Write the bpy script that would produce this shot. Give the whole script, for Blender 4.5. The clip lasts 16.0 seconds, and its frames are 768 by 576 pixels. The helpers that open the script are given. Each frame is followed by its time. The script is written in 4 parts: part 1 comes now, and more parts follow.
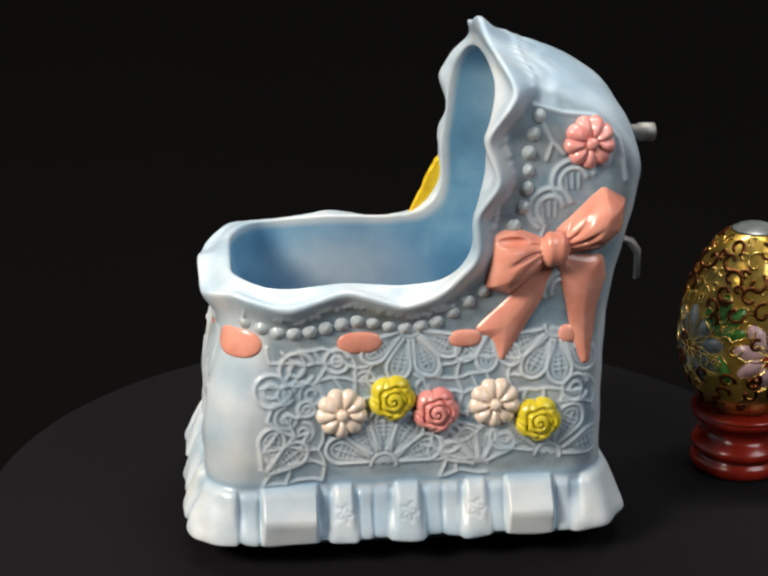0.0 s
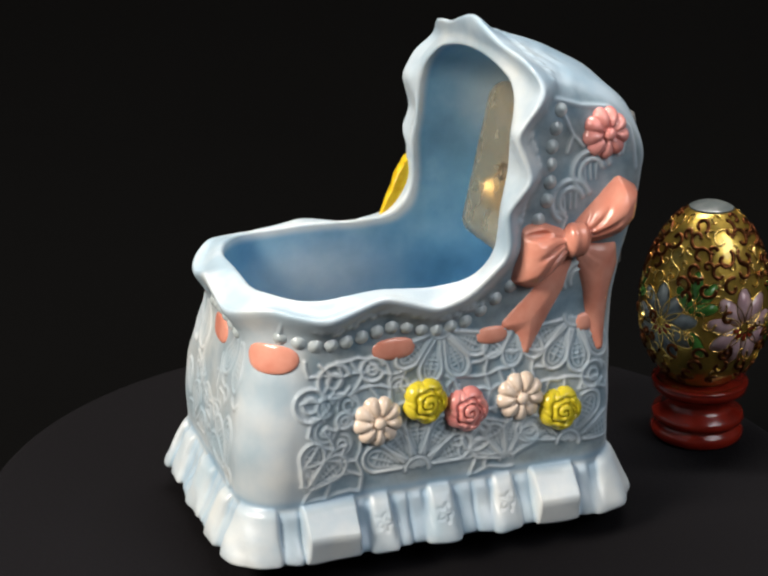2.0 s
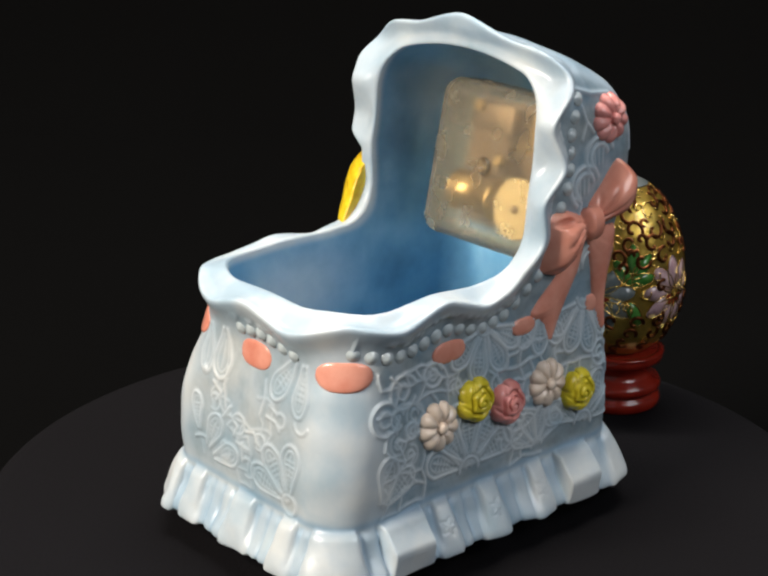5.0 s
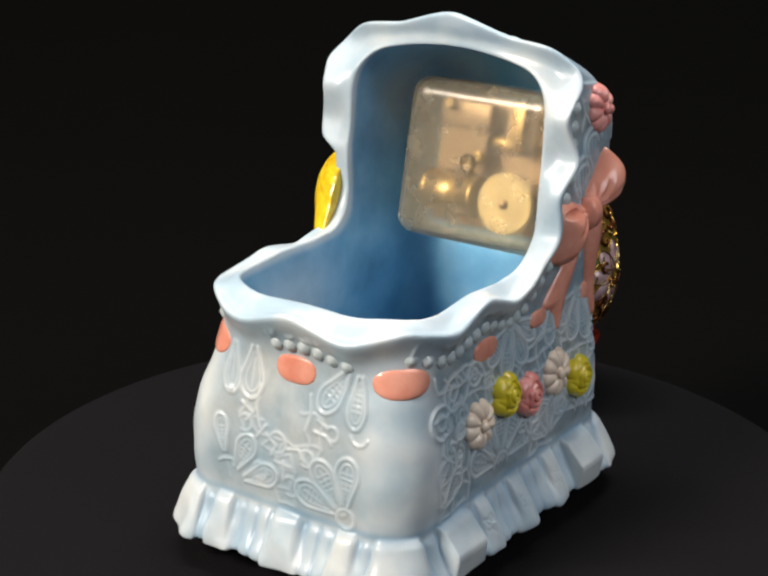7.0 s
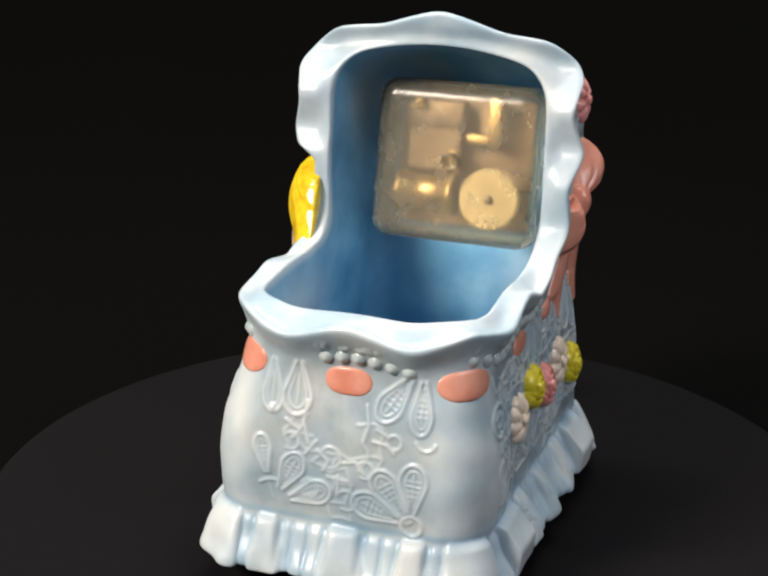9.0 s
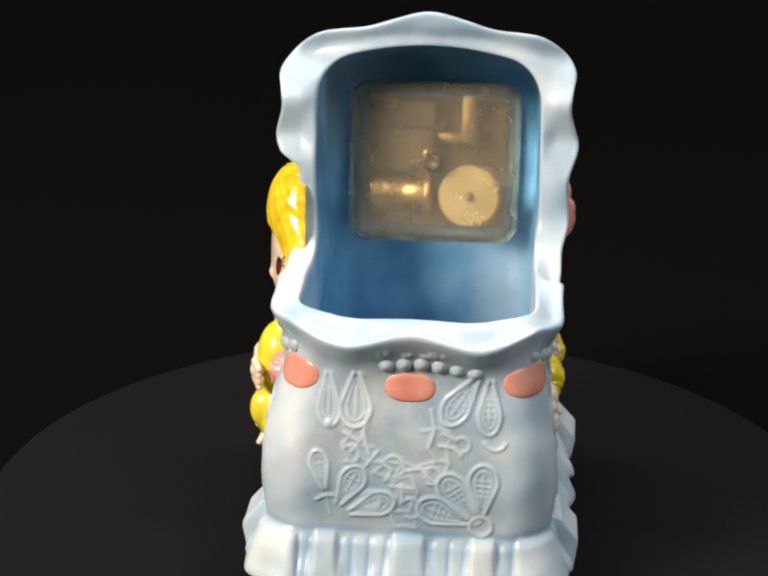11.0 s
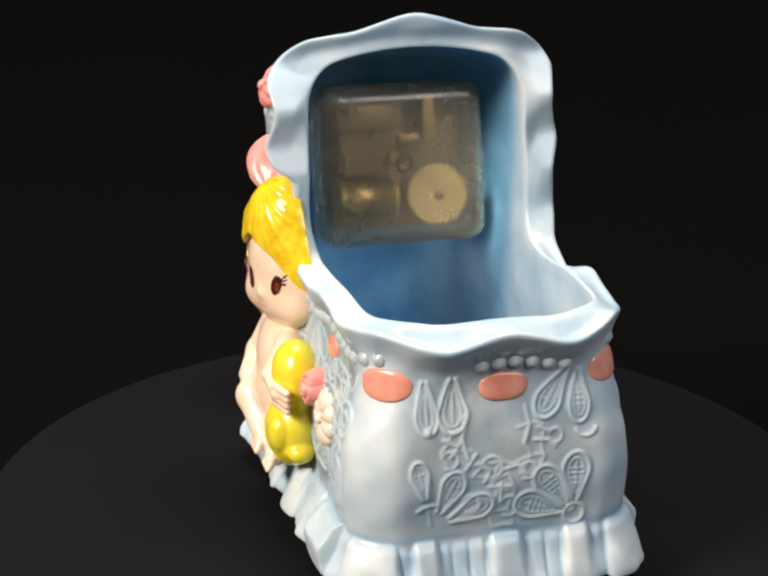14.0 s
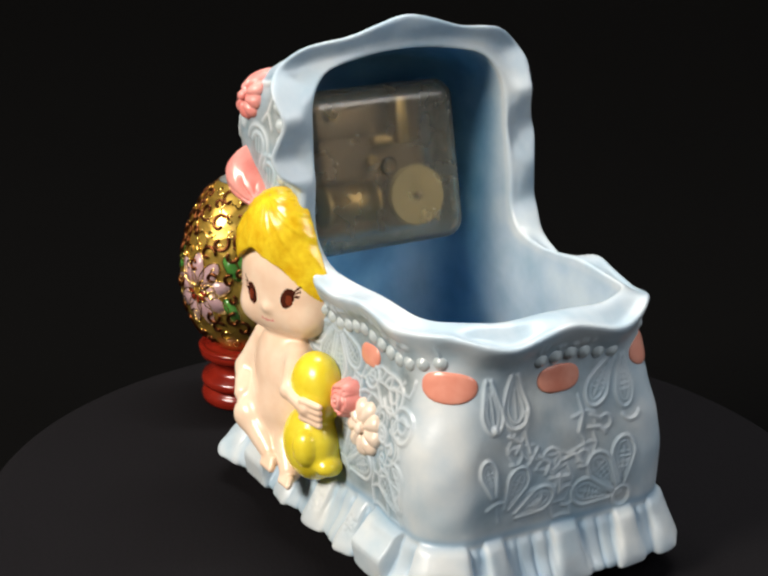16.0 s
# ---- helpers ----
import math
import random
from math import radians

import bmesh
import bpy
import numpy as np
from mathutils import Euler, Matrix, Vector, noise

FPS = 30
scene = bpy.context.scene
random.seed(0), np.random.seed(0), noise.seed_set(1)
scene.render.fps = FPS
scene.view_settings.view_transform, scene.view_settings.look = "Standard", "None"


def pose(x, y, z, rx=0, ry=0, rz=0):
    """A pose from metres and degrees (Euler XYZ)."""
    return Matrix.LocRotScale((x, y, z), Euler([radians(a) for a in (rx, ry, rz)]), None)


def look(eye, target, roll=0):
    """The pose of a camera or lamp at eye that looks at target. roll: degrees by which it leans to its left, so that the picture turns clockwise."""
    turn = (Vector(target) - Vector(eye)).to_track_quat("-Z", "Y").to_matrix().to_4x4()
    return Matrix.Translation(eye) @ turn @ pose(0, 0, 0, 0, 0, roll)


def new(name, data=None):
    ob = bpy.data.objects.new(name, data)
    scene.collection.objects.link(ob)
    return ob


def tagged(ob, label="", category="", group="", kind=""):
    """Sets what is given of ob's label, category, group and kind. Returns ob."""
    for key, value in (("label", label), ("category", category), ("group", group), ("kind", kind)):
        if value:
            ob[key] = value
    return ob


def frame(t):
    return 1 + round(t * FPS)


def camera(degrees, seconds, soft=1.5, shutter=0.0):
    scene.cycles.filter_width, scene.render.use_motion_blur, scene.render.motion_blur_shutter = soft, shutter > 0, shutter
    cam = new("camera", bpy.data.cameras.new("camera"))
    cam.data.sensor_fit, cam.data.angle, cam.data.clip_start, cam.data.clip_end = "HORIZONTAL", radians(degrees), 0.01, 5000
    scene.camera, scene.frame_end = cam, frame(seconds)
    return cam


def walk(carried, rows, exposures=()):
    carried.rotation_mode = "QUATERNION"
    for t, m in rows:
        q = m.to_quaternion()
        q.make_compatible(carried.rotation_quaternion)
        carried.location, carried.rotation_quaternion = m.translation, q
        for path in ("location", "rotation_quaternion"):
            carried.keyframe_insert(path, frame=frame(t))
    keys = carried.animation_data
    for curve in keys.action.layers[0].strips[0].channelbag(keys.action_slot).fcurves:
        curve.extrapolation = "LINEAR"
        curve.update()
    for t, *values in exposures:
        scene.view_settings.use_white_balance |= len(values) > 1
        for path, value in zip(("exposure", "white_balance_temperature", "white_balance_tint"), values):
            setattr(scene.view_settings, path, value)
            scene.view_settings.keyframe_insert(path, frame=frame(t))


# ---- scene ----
cam = camera(24.957, 16.0, soft=2.5)
EYE = Vector((0.0, -0.5, 0.245))
YAW, PITCH = 0.03204, 0.3387
AIM = Vector((-math.sin(YAW) * math.cos(PITCH), math.cos(YAW) * math.cos(PITCH), -math.sin(PITCH)))
walk(cam, [(0.0, look(EYE, EYE + AIM, 0.27)), (16.0, look(EYE, EYE + AIM, 0.27))],
     exposures=[(0.0, -0.06), (2.0, 0.02), (4.2, 0.02), (9.2, 0.02), (11.5, 0.08), (13.5, 0.11), (15.0, 0.02), (16.0, -0.03)])

# how far the turntable has turned, in degrees, at each second named
TURN = [(0, 0.0), (2, 14.08), (4, 28.0), (6.5, 45.3), (8, 56.05), (9, 63.3), (11.5, 81.7), (13, 92.5), (14.5, 103.25), (16, 113.85)]


def turned(t):
    return float(np.interp(t, [a for a, b in TURN], [b for a, b in TURN])) + 7.6


# ---- light ----
world = bpy.data.worlds.new("dim_room")
scene.world = world
world.use_nodes = True
bg = world.node_tree.nodes["Background"]
bg.inputs["Color"].default_value = (0.80, 0.88, 1.0, 1)
bg.inputs["Strength"].default_value = 0.035


def area_lamp(name, eye, target, size, size_y, watts, colour):
    data = bpy.data.lights.new(name, "AREA")
    data.shape, data.size, data.size_y, data.energy, data.color = "RECTANGLE", size, size_y, watts, colour
    ob = new(name, data)
    ob.matrix_world = look(Vector(eye), Vector(target))
    return ob


area_lamp("key_lamp", (-0.88, -0.66, 0.82), (0, 0, 0.06), 0.45, 0.35, 24.0, (1.0, 0.89, 0.78))
# unseen fill lamp, added to lift the sides turned away from the key
area_lamp("right_fill_lamp", (0.75, -0.62, 0.85), (0, 0, 0.06), 0.6, 0.5, 5.6, (0.93, 0.95, 1.0))
area_lamp("ceiling_lamp", (0.0, 0.25, 1.2), (0, 0, 0.06), 0.9, 0.06, 14.5, (1.0, 0.95, 0.89))


# ---- materials ----
def material(name):
    m = bpy.data.materials.new(name)
    m.use_nodes = True
    nt = m.node_tree
    return m, nt, nt.nodes["Principled BSDF"]


def noise_node(nt, scale, detail=4.0, space="Object"):
    tc = nt.nodes.new("ShaderNodeTexCoord")
    n = nt.nodes.new("ShaderNodeTexNoise")
    n.inputs["Scale"].default_value, n.inputs["Detail"].default_value = scale, detail
    nt.links.new(tc.outputs[space], n.inputs["Vector"])
    return n


def ramp(nt, source, stops):
    r = nt.nodes.new("ShaderNodeValToRGB")
    while len(r.color_ramp.elements) < len(stops):
        r.color_ramp.elements.new(0.5)
    for e, (pos, c) in zip(r.color_ramp.elements, stops):
        e.position, e.color = pos, (*c, 1)
    nt.links.new(source, r.inputs["Fac"])
    return r


def mixed(nt, fac, a, b, mode="MIX"):
    m = nt.nodes.new("ShaderNodeMix")
    m.data_type, m.blend_type = "RGBA", mode
    for value, socket in ((fac, m.inputs[0]), (a, m.inputs[6]), (b, m.inputs[7])):
        if hasattr(value, "links"):
            nt.links.new(value, socket)
        elif isinstance(value, tuple):
            socket.default_value = (*value, 1)
        else:
            socket.default_value = value
    return m.outputs[2]


def bump(nt, bsdf, source, strength, distance):
    b = nt.nodes.new("ShaderNodeBump")
    b.inputs["Strength"].default_value, b.inputs["Distance"].default_value = strength, distance
    nt.links.new(source, b.inputs["Height"])
    nt.links.new(b.outputs["Normal"], bsdf.inputs["Normal"])


def glaze(name, dark, light, rough=0.24, scale=140.0):
    """A glossy hand-painted glaze with uneven coverage."""
    m, nt, b = material(name)
    n = noise_node(nt, scale)
    n2 = noise_node(nt, scale * 4)
    col = ramp(nt, n.outputs["Fac"], [(0.3, dark), (0.7, light)])
    nt.links.new(col.outputs["Color"], b.inputs["Base Color"])
    b.inputs["Roughness"].default_value = rough
    b.inputs["Coat Weight"].default_value, b.inputs["Coat Roughness"].default_value = 0.25, 0.16
    bump(nt, b, n2.outputs["Fac"], 0.12, 0.0004)
    return m


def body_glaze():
    """Pale blue glaze: sprayed blue inside and on the hood, darker grey-blue between the raised lace."""
    m, nt, b = material("pale_blue_glaze")
    spray = nt.nodes.new("ShaderNodeAttribute")
    spray.attribute_name = "spray"
    lace_ground = nt.nodes.new("ShaderNodeAttribute")
    lace_ground.attribute_name = "lace_ground"
    n = noise_node(nt, 55.0)
    fine = noise_node(nt, 420.0)
    base = ramp(nt, n.outputs["Fac"], [(0.34, (0.42, 0.54, 0.62)), (0.5, (0.54, 0.62, 0.67)), (0.66, (0.65, 0.70, 0.71))])
    blue = ramp(nt, n.outputs["Fac"], [(0.28, (0.055, 0.21, 0.37)), (0.5, (0.10, 0.31, 0.52)), (0.74, (0.20, 0.44, 0.62))])
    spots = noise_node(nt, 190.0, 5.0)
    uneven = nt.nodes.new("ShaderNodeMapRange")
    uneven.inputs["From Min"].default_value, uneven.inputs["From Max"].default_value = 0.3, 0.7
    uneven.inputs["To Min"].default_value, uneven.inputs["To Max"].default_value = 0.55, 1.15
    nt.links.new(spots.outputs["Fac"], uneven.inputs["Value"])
    ground_mix = nt.nodes.new("ShaderNodeMath")
    ground_mix.operation, ground_mix.use_clamp = "MULTIPLY", True
    nt.links.new(lace_ground.outputs["Fac"], ground_mix.inputs[0])
    nt.links.new(uneven.outputs["Result"], ground_mix.inputs[1])
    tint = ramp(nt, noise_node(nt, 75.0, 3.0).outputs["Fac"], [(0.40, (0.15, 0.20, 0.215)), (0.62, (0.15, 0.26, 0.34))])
    c = mixed(nt, ground_mix.outputs[0], base.outputs["Color"], tint.outputs["Color"])
    c = mixed(nt, spray.outputs["Fac"], c, blue.outputs["Color"])
    nt.links.new(c, b.inputs["Base Color"])
    worn = ramp(nt, spots.outputs["Fac"], [(0.3, (0.28, 0.28, 0.28)), (0.7, (0.46, 0.46, 0.46))])
    nt.links.new(worn.outputs["Color"], b.inputs["Roughness"])
    b.inputs["Coat Weight"].default_value, b.inputs["Coat Roughness"].default_value = 0.16, 0.2
    both = nt.nodes.new("ShaderNodeMath")
    both.operation = "MULTIPLY_ADD"
    nt.links.new(fine.outputs["Fac"], both.inputs[0])
    both.inputs[1].default_value = 0.35
    nt.links.new(spots.outputs["Fac"], both.inputs[2])
    bump(nt, b, both.outputs[0], 0.22, 0.0006)
    return m


def cloth(name, colour, scale):
    m, nt, b = material(name)
    n = noise_node(nt, scale, 6.0)
    n2 = noise_node(nt, 9.0, 3.0)
    col = ramp(nt, n.outputs["Fac"], [(0.3, tuple(c * 0.7 for c in colour)), (0.7, tuple(c * 1.3 for c in colour))])
    c = mixed(nt, n2.outputs["Fac"], col.outputs["Color"], tuple(c * 0.8 for c in colour))
    nt.links.new(c, b.inputs["Base Color"])
    b.inputs["Roughness"].default_value = 1.0
    b.inputs["Specular IOR Level"].default_value = 0.06
    bump(nt, b, n.outputs["Fac"], 0.4, 0.0006)
    return m


def metal(name, colour, rough=0.3, scale=300.0):
    m, nt, b = material(name)
    n = noise_node(nt, scale)
    col = ramp(nt, n.outputs["Fac"], [(0.25, tuple(c * 0.8 for c in colour)), (0.75, colour)])
    nt.links.new(col.outputs["Color"], b.inputs["Base Color"])
    b.inputs["Metallic"].default_value, b.inputs["Roughness"].default_value = 1.0, rough
    bump(nt, b, n.outputs["Fac"], 0.1, 0.0003)
    return m


def clear_plastic():
    m, nt, b = material("clear_plastic")
    b.inputs["Base Color"].default_value = (0.80, 0.73, 0.58, 1)
    b.inputs["Transmission Weight"].default_value = 0.94
    b.inputs["IOR"].default_value = 1.45
    n = noise_node(nt, 120.0)
    r = ramp(nt, n.outputs["Fac"], [(0.3, (0.20, 0.20, 0.20)), (0.8, (0.32, 0.32, 0.32))])
    nt.links.new(r.outputs["Color"], b.inputs["Roughness"])
    return m


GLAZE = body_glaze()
CORAL = glaze("coral_glaze", (0.72, 0.26, 0.18), (0.84, 0.39, 0.29))
PINK = glaze("pink_glaze", (0.72, 0.22, 0.20), (0.86, 0.40, 0.36))
CREAM = glaze("cream_glaze", (0.78, 0.63, 0.50), (0.88, 0.76, 0.64))
YELLOW = glaze("yellow_glaze", (0.62, 0.50, 0.02), (0.78, 0.66, 0.05))
DUCK = glaze("duck_yellow_glaze", (0.74, 0.58, 0.02), (0.86, 0.74, 0.06))
HAIR = glaze("hair_yellow_glaze", (0.70, 0.42, 0.01), (0.88, 0.66, 0.03), 0.16, 300.0)
SKIN = glaze("skin_glaze", (0.84, 0.60, 0.43), (0.90, 0.72, 0.56))
IRIS = glaze("red_brown_eye_paint", (0.16, 0.03, 0.012), (0.24, 0.05, 0.02))
EYES = glaze("brown_eye_paint", (0.05, 0.012, 0.006), (0.09, 0.02, 0.01))
BEADS = glaze("bead_glaze", (0.42, 0.50, 0.53), (0.60, 0.66, 0.66))
BLACK = cloth("black_cloth", (0.0078, 0.0074, 0.0086), 900.0)
DROP = cloth("black_backdrop", (0.0016, 0.0016, 0.0016), 500.0)
BRASS = metal("brass", (0.50, 0.36, 0.16), 0.42)
GOLD = metal("gilt_wire", (0.95, 0.66, 0.20), 0.22)
STEEL = metal("steel", (0.42, 0.41, 0.39), 0.6)
BRONZE = metal("bronze_plate", (0.28, 0.21, 0.14), 0.5)
RED = glaze("red_lacquer", (0.17, 0.010, 0.005), (0.26, 0.019, 0.009), 0.22)
PLASTIC = clear_plastic()
GOVERNOR = glaze("cream_plastic", (0.32, 0.26, 0.12), (0.42, 0.34, 0.17), 0.5)


# ---- shape tools: signed distances in centimetres, skinned into meshes ----
def curve(xs, ys, soft=0.25):
    """A smooth function through a few stations."""
    g = np.arange(xs[0] - 2, xs[-1] + 2, 0.02)
    v = np.interp(g, xs, ys)
    k = np.exp(-0.5 * (np.arange(-100, 101) * 0.02 / soft) ** 2)
    v = np.convolve(np.pad(v, 100, mode="edge"), k / k.sum(), "valid")
    return lambda q: np.interp(q, g, v)


def smin(a, b, k):
    h = np.clip(0.5 + 0.5 * (b - a) / k, 0, 1)
    return b + (a - b) * h - k * h * (1 - h)


def smax(a, b, k):
    return -smin(-a, -b, k)


def step(q, a, b):
    t = np.clip((q - a) / (b - a), 0, 1)
    return t * t * (3 - 2 * t)


def ball(x, y, z, c, r):
    """Ellipsoid."""
    px, py, pz = (x - c[0]) / r[0], (y - c[1]) / r[1], (z - c[2]) / r[2]
    d = np.sqrt(px * px + py * py + pz * pz)
    return (d - 1) * min(r)


def limb(x, y, z, a, b, ra, rb):
    """Capsule that tapers from radius ra at a to rb at b."""
    a, b = np.array(a, float), np.array(b, float)
    ab = b - a
    t = np.clip(((x - a[0]) * ab[0] + (y - a[1]) * ab[1] + (z - a[2]) * ab[2]) / ab.dot(ab), 0, 1)
    return np.sqrt((x - a[0] - t * ab[0]) ** 2 + (y - a[1] - t * ab[1]) ** 2 + (z - a[2] - t * ab[2]) ** 2) - (ra + (rb - ra) * t)


def skin(f, lo, hi, h, band=0.35):
    """Vertices and quads of the surface f = 0 inside the box lo..hi, by surface nets on a grid of step h."""
    lo = np.array(lo, float)
    nc = np.ceil((np.array(hi) - lo) / (4 * h)).astype(int)
    ax = [lo[i] + (np.arange(nc[i]) * 4 + 1.5) * h for i in range(3)]
    cx, cy, cz = np.meshgrid(*ax, indexing="ij")
    coarse = f(cx.ravel(), cy.ravel(), cz.ravel()).reshape(cx.shape)
    F = np.where(coarse < 0, -1.0, 1.0).astype(np.float32).repeat(4, 0).repeat(4, 1).repeat(4, 2)
    near = np.argwhere(np.abs(coarse) < band + 4 * h)
    o = np.array([(i, j, k) for i in range(4) for j in range(4) for k in range(4)])
    cells = (near[:, None, :] * 4 + o[None]).reshape(-1, 3)
    p = lo + cells * h
    F[cells[:, 0], cells[:, 1], cells[:, 2]] = f(p[:, 0], p[:, 1], p[:, 2])
    s = F < 0
    n = np.zeros(tuple(d - 1 for d in s.shape), np.uint8)
    for i in (0, 1):
        for j in (0, 1):
            for k in (0, 1):
                n += s[i:s.shape[0] - 1 + i, j:s.shape[1] - 1 + j, k:s.shape[2] - 1 + k]
    act = np.argwhere((n > 0) & (n < 8))
    index = np.full(n.shape, -1, np.int32)
    index[act[:, 0], act[:, 1], act[:, 2]] = np.arange(len(act))
    corners = [(i, j, k) for i in (0, 1) for j in (0, 1) for k in (0, 1)]
    val = {c: F[act[:, 0] + c[0], act[:, 1] + c[1], act[:, 2] + c[2]].astype(float) for c in corners}
    acc, cnt = np.zeros((len(act), 3)), np.zeros(len(act))
    for c in corners:
        for d in range(3):
            if c[d] == 0:
                e = tuple(c[q] + (q == d) for q in range(3))
                a, b = val[c], val[e]
                cross = (a < 0) != (b < 0)
                t = np.where(cross, a / np.where(cross, a - b, 1), 0)
                for q in range(3):
                    acc[:, q] += np.where(cross, c[q] + (t if q == d else 0), 0)
                cnt += cross
    v = lo + (act + acc / cnt[:, None]) * h
    quads = []
    for d in range(3):
        sl = [slice(None)] * 3
        s0, s1 = list(sl), list(sl)
        s0[d], s1[d] = slice(0, -1), slice(1, None)
        e = np.argwhere(s[tuple(s0)] != s[tuple(s1)])
        u, w = (d + 1) % 3, (d + 2) % 3
        ok = (e[:, u] > 0) & (e[:, w] > 0) & (e[:, u] < n.shape[u]) & (e[:, w] < n.shape[w])
        e = e[ok]
        ring = []
        for du, dw in ((-1, -1), (0, -1), (0, 0), (-1, 0)):
            c = e.copy()
            c[:, u] += du
            c[:, w] += dw
            ring.append(index[c[:, 0], c[:, 1], c[:, 2]])
        q = np.stack(ring, 1)
        flip = ~s[e[:, 0], e[:, 1], e[:, 2]]
        q[flip] = q[flip][:, ::-1]
        quads.append(q)
    quads = np.concatenate(quads)
    quads = quads[(quads >= 0).all(1)]
    g = slope(f, v)
    v = v - np.clip(f(v[:, 0], v[:, 1], v[:, 2]), -h, h)[:, None] * g * 0.8
    return v, quads


def slope(f, v, e=0.02):
    g = np.zeros_like(v)
    for k in ((1, -1, -1), (-1, -1, 1), (-1, 1, -1), (1, 1, 1)):
        g += np.array(k)[None] * f(v[:, 0] + k[0] * e, v[:, 1] + k[1] * e, v[:, 2] + k[2] * e)[:, None]
    return g / np.maximum(np.linalg.norm(g, axis=1), 1e-9)[:, None]


def quad_mesh(name, v, quads, mats, slots=None):
    me = bpy.data.meshes.new(name)
    me.vertices.add(len(v))
    me.vertices.foreach_set("co", (v * 0.01).astype(np.float32).ravel())
    me.loops.add(quads.size)
    me.loops.foreach_set("vertex_index", quads.astype(np.int32).ravel())
    me.polygons.add(len(quads))
    me.polygons.foreach_set("loop_start", np.arange(0, quads.size, 4, dtype=np.int32))
    me.polygons.foreach_set("use_smooth", np.ones(len(quads), bool))
    for m in mats:
        me.materials.append(m)
    if slots is not None:
        me.polygons.foreach_set("material_index", slots.astype(np.int32))
    me.update(calc_edges=True)
    return me


def thing(name, label, category, group=""):
    return tagged(new(name), label, category, group)


def piece(name, mesh, parent, label=""):
    ob = new(name, mesh)
    ob.parent = parent
    return tagged(ob, label)


def part(name, bm, mat, parent, label="", smooth=True):
    """Links a bmesh as one mesh object under a thing or part."""
    me = bpy.data.meshes.new(name)
    bmesh.ops.recalc_face_normals(bm, faces=bm.faces)
    bm.to_mesh(me)
    bm.free()
    me.materials.append(mat)
    for p in me.polygons:
        p.use_smooth = smooth
    return piece(name, me, parent, label)


def lathe(profile, n=64):
    """A turned solid from (radius, height) stations, in centimetres."""
    bm = bmesh.new()
    rings = [[bm.verts.new((r * 0.01 * math.cos(2 * math.pi * i / n), r * 0.01 * math.sin(2 * math.pi * i / n), z * 0.01)) for i in range(n)] for r, z in profile]
    for a, b in zip(rings, rings[1:]):
        for i in range(n):
            bm.faces.new((a[i], a[(i + 1) % n], b[(i + 1) % n], b[i]))
    bm.faces.new(rings[0][::-1])
    bm.faces.new(rings[-1])
    return bm


def box(size, centre=(0, 0, 0), bevel=0.05):
    """A bevelled block, in centimetres."""
    bm = bmesh.new()
    bmesh.ops.create_cube(bm, size=1)
    for v in bm.verts:
        v.co = Vector([(v.co[i] * size[i] + centre[i]) * 0.01 for i in range(3)])
    bmesh.ops.bevel(bm, geom=bm.edges[:], offset=bevel * 0.01, segments=2, affect="EDGES", profile=0.5)
    return bm


# ---- the room: backdrop, table, turntable ----
def build_backdrop():
    bm = bmesh.new()
    rows = []
    prof = [(-1.6, -0.04), (-0.5, -0.04), (0.35, -0.04), (0.55, -0.03), (0.68, 0.02), (0.75, 0.12), (0.78, 0.3), (0.80, 0.8), (0.80, 1.9)]
    for y, z in prof:
        rows.append([bm.verts.new((x, y + 0.012 * math.sin(x * 9) * (z > 0.1), z)) for x in np.linspace(-1.6, 1.6, 49)])
    for a, b in zip(rows, rows[1:]):
        for i in range(48):
            bm.faces.new((a[i], a[i + 1], b[i + 1], b[i]))
    me = bpy.data.meshes.new("backdrop")
    bmesh.ops.recalc_face_normals(bm, faces=bm.faces)
    bm.to_mesh(me)
    bm.free()
    me.materials.append(DROP)
    for p in me.polygons:
        p.use_smooth = True
    ob = tagged(new("backdrop", me), "plain black cloth backdrop sweeping down under the turntable", "backdrop", kind="structure")
    ob.modifiers.new("thickness", "SOLIDIFY").thickness = 0.002
    return ob


def build_turntable():
    top = thing("turntable", "round turntable covered in matte black cloth", "turntable")
    part("platter", lathe([(0.5, -3.6), (13.0, -3.6), (13.3, -3.4), (13.45, -0.5), (13.52, -0.25), (13.5, -0.1), (13.35, -0.02), (13.0, 0.0), (6.0, 0.0), (0.5, 0.0)], 160), BLACK, top)
    part("base", lathe([(9.0, -4.0), (9.2, -3.9), (9.2, -3.6), (3.0, -3.55)], 64), DROP, top, "low black turntable base")
    return top


def build_room():
    """Plain walls and a ceiling that close the place round the cloth."""
    paint, nt, b = material("dull_grey_paint")
    col = ramp(nt, noise_node(nt, 6.0).outputs["Fac"], [(0.3, (0.10, 0.10, 0.10)), (0.7, (0.13, 0.13, 0.125))])
    nt.links.new(col.outputs["Color"], b.inputs["Base Color"])
    b.inputs["Roughness"].default_value = 0.9
    for name, size, centre in (("wall_north", (360, 10, 260), (0, 95, 100)), ("wall_south", (360, 10, 260), (0, -170, 100)), ("wall_west", (10, 255, 260), (-175, -37.5, 100)),
                               ("wall_east", (10, 255, 260), (175, -37.5, 100)), ("ceiling", (340, 255, 10), (0, -37.5, 225))):
        ob = part(name, box(size, centre, 0.5), paint, None, "", False)
        tagged(ob, "plain dull grey painted " + name.split("_")[0], name.split("_")[0], kind="structure")


build_room()
build_backdrop()
TURNTABLE = build_turntable()


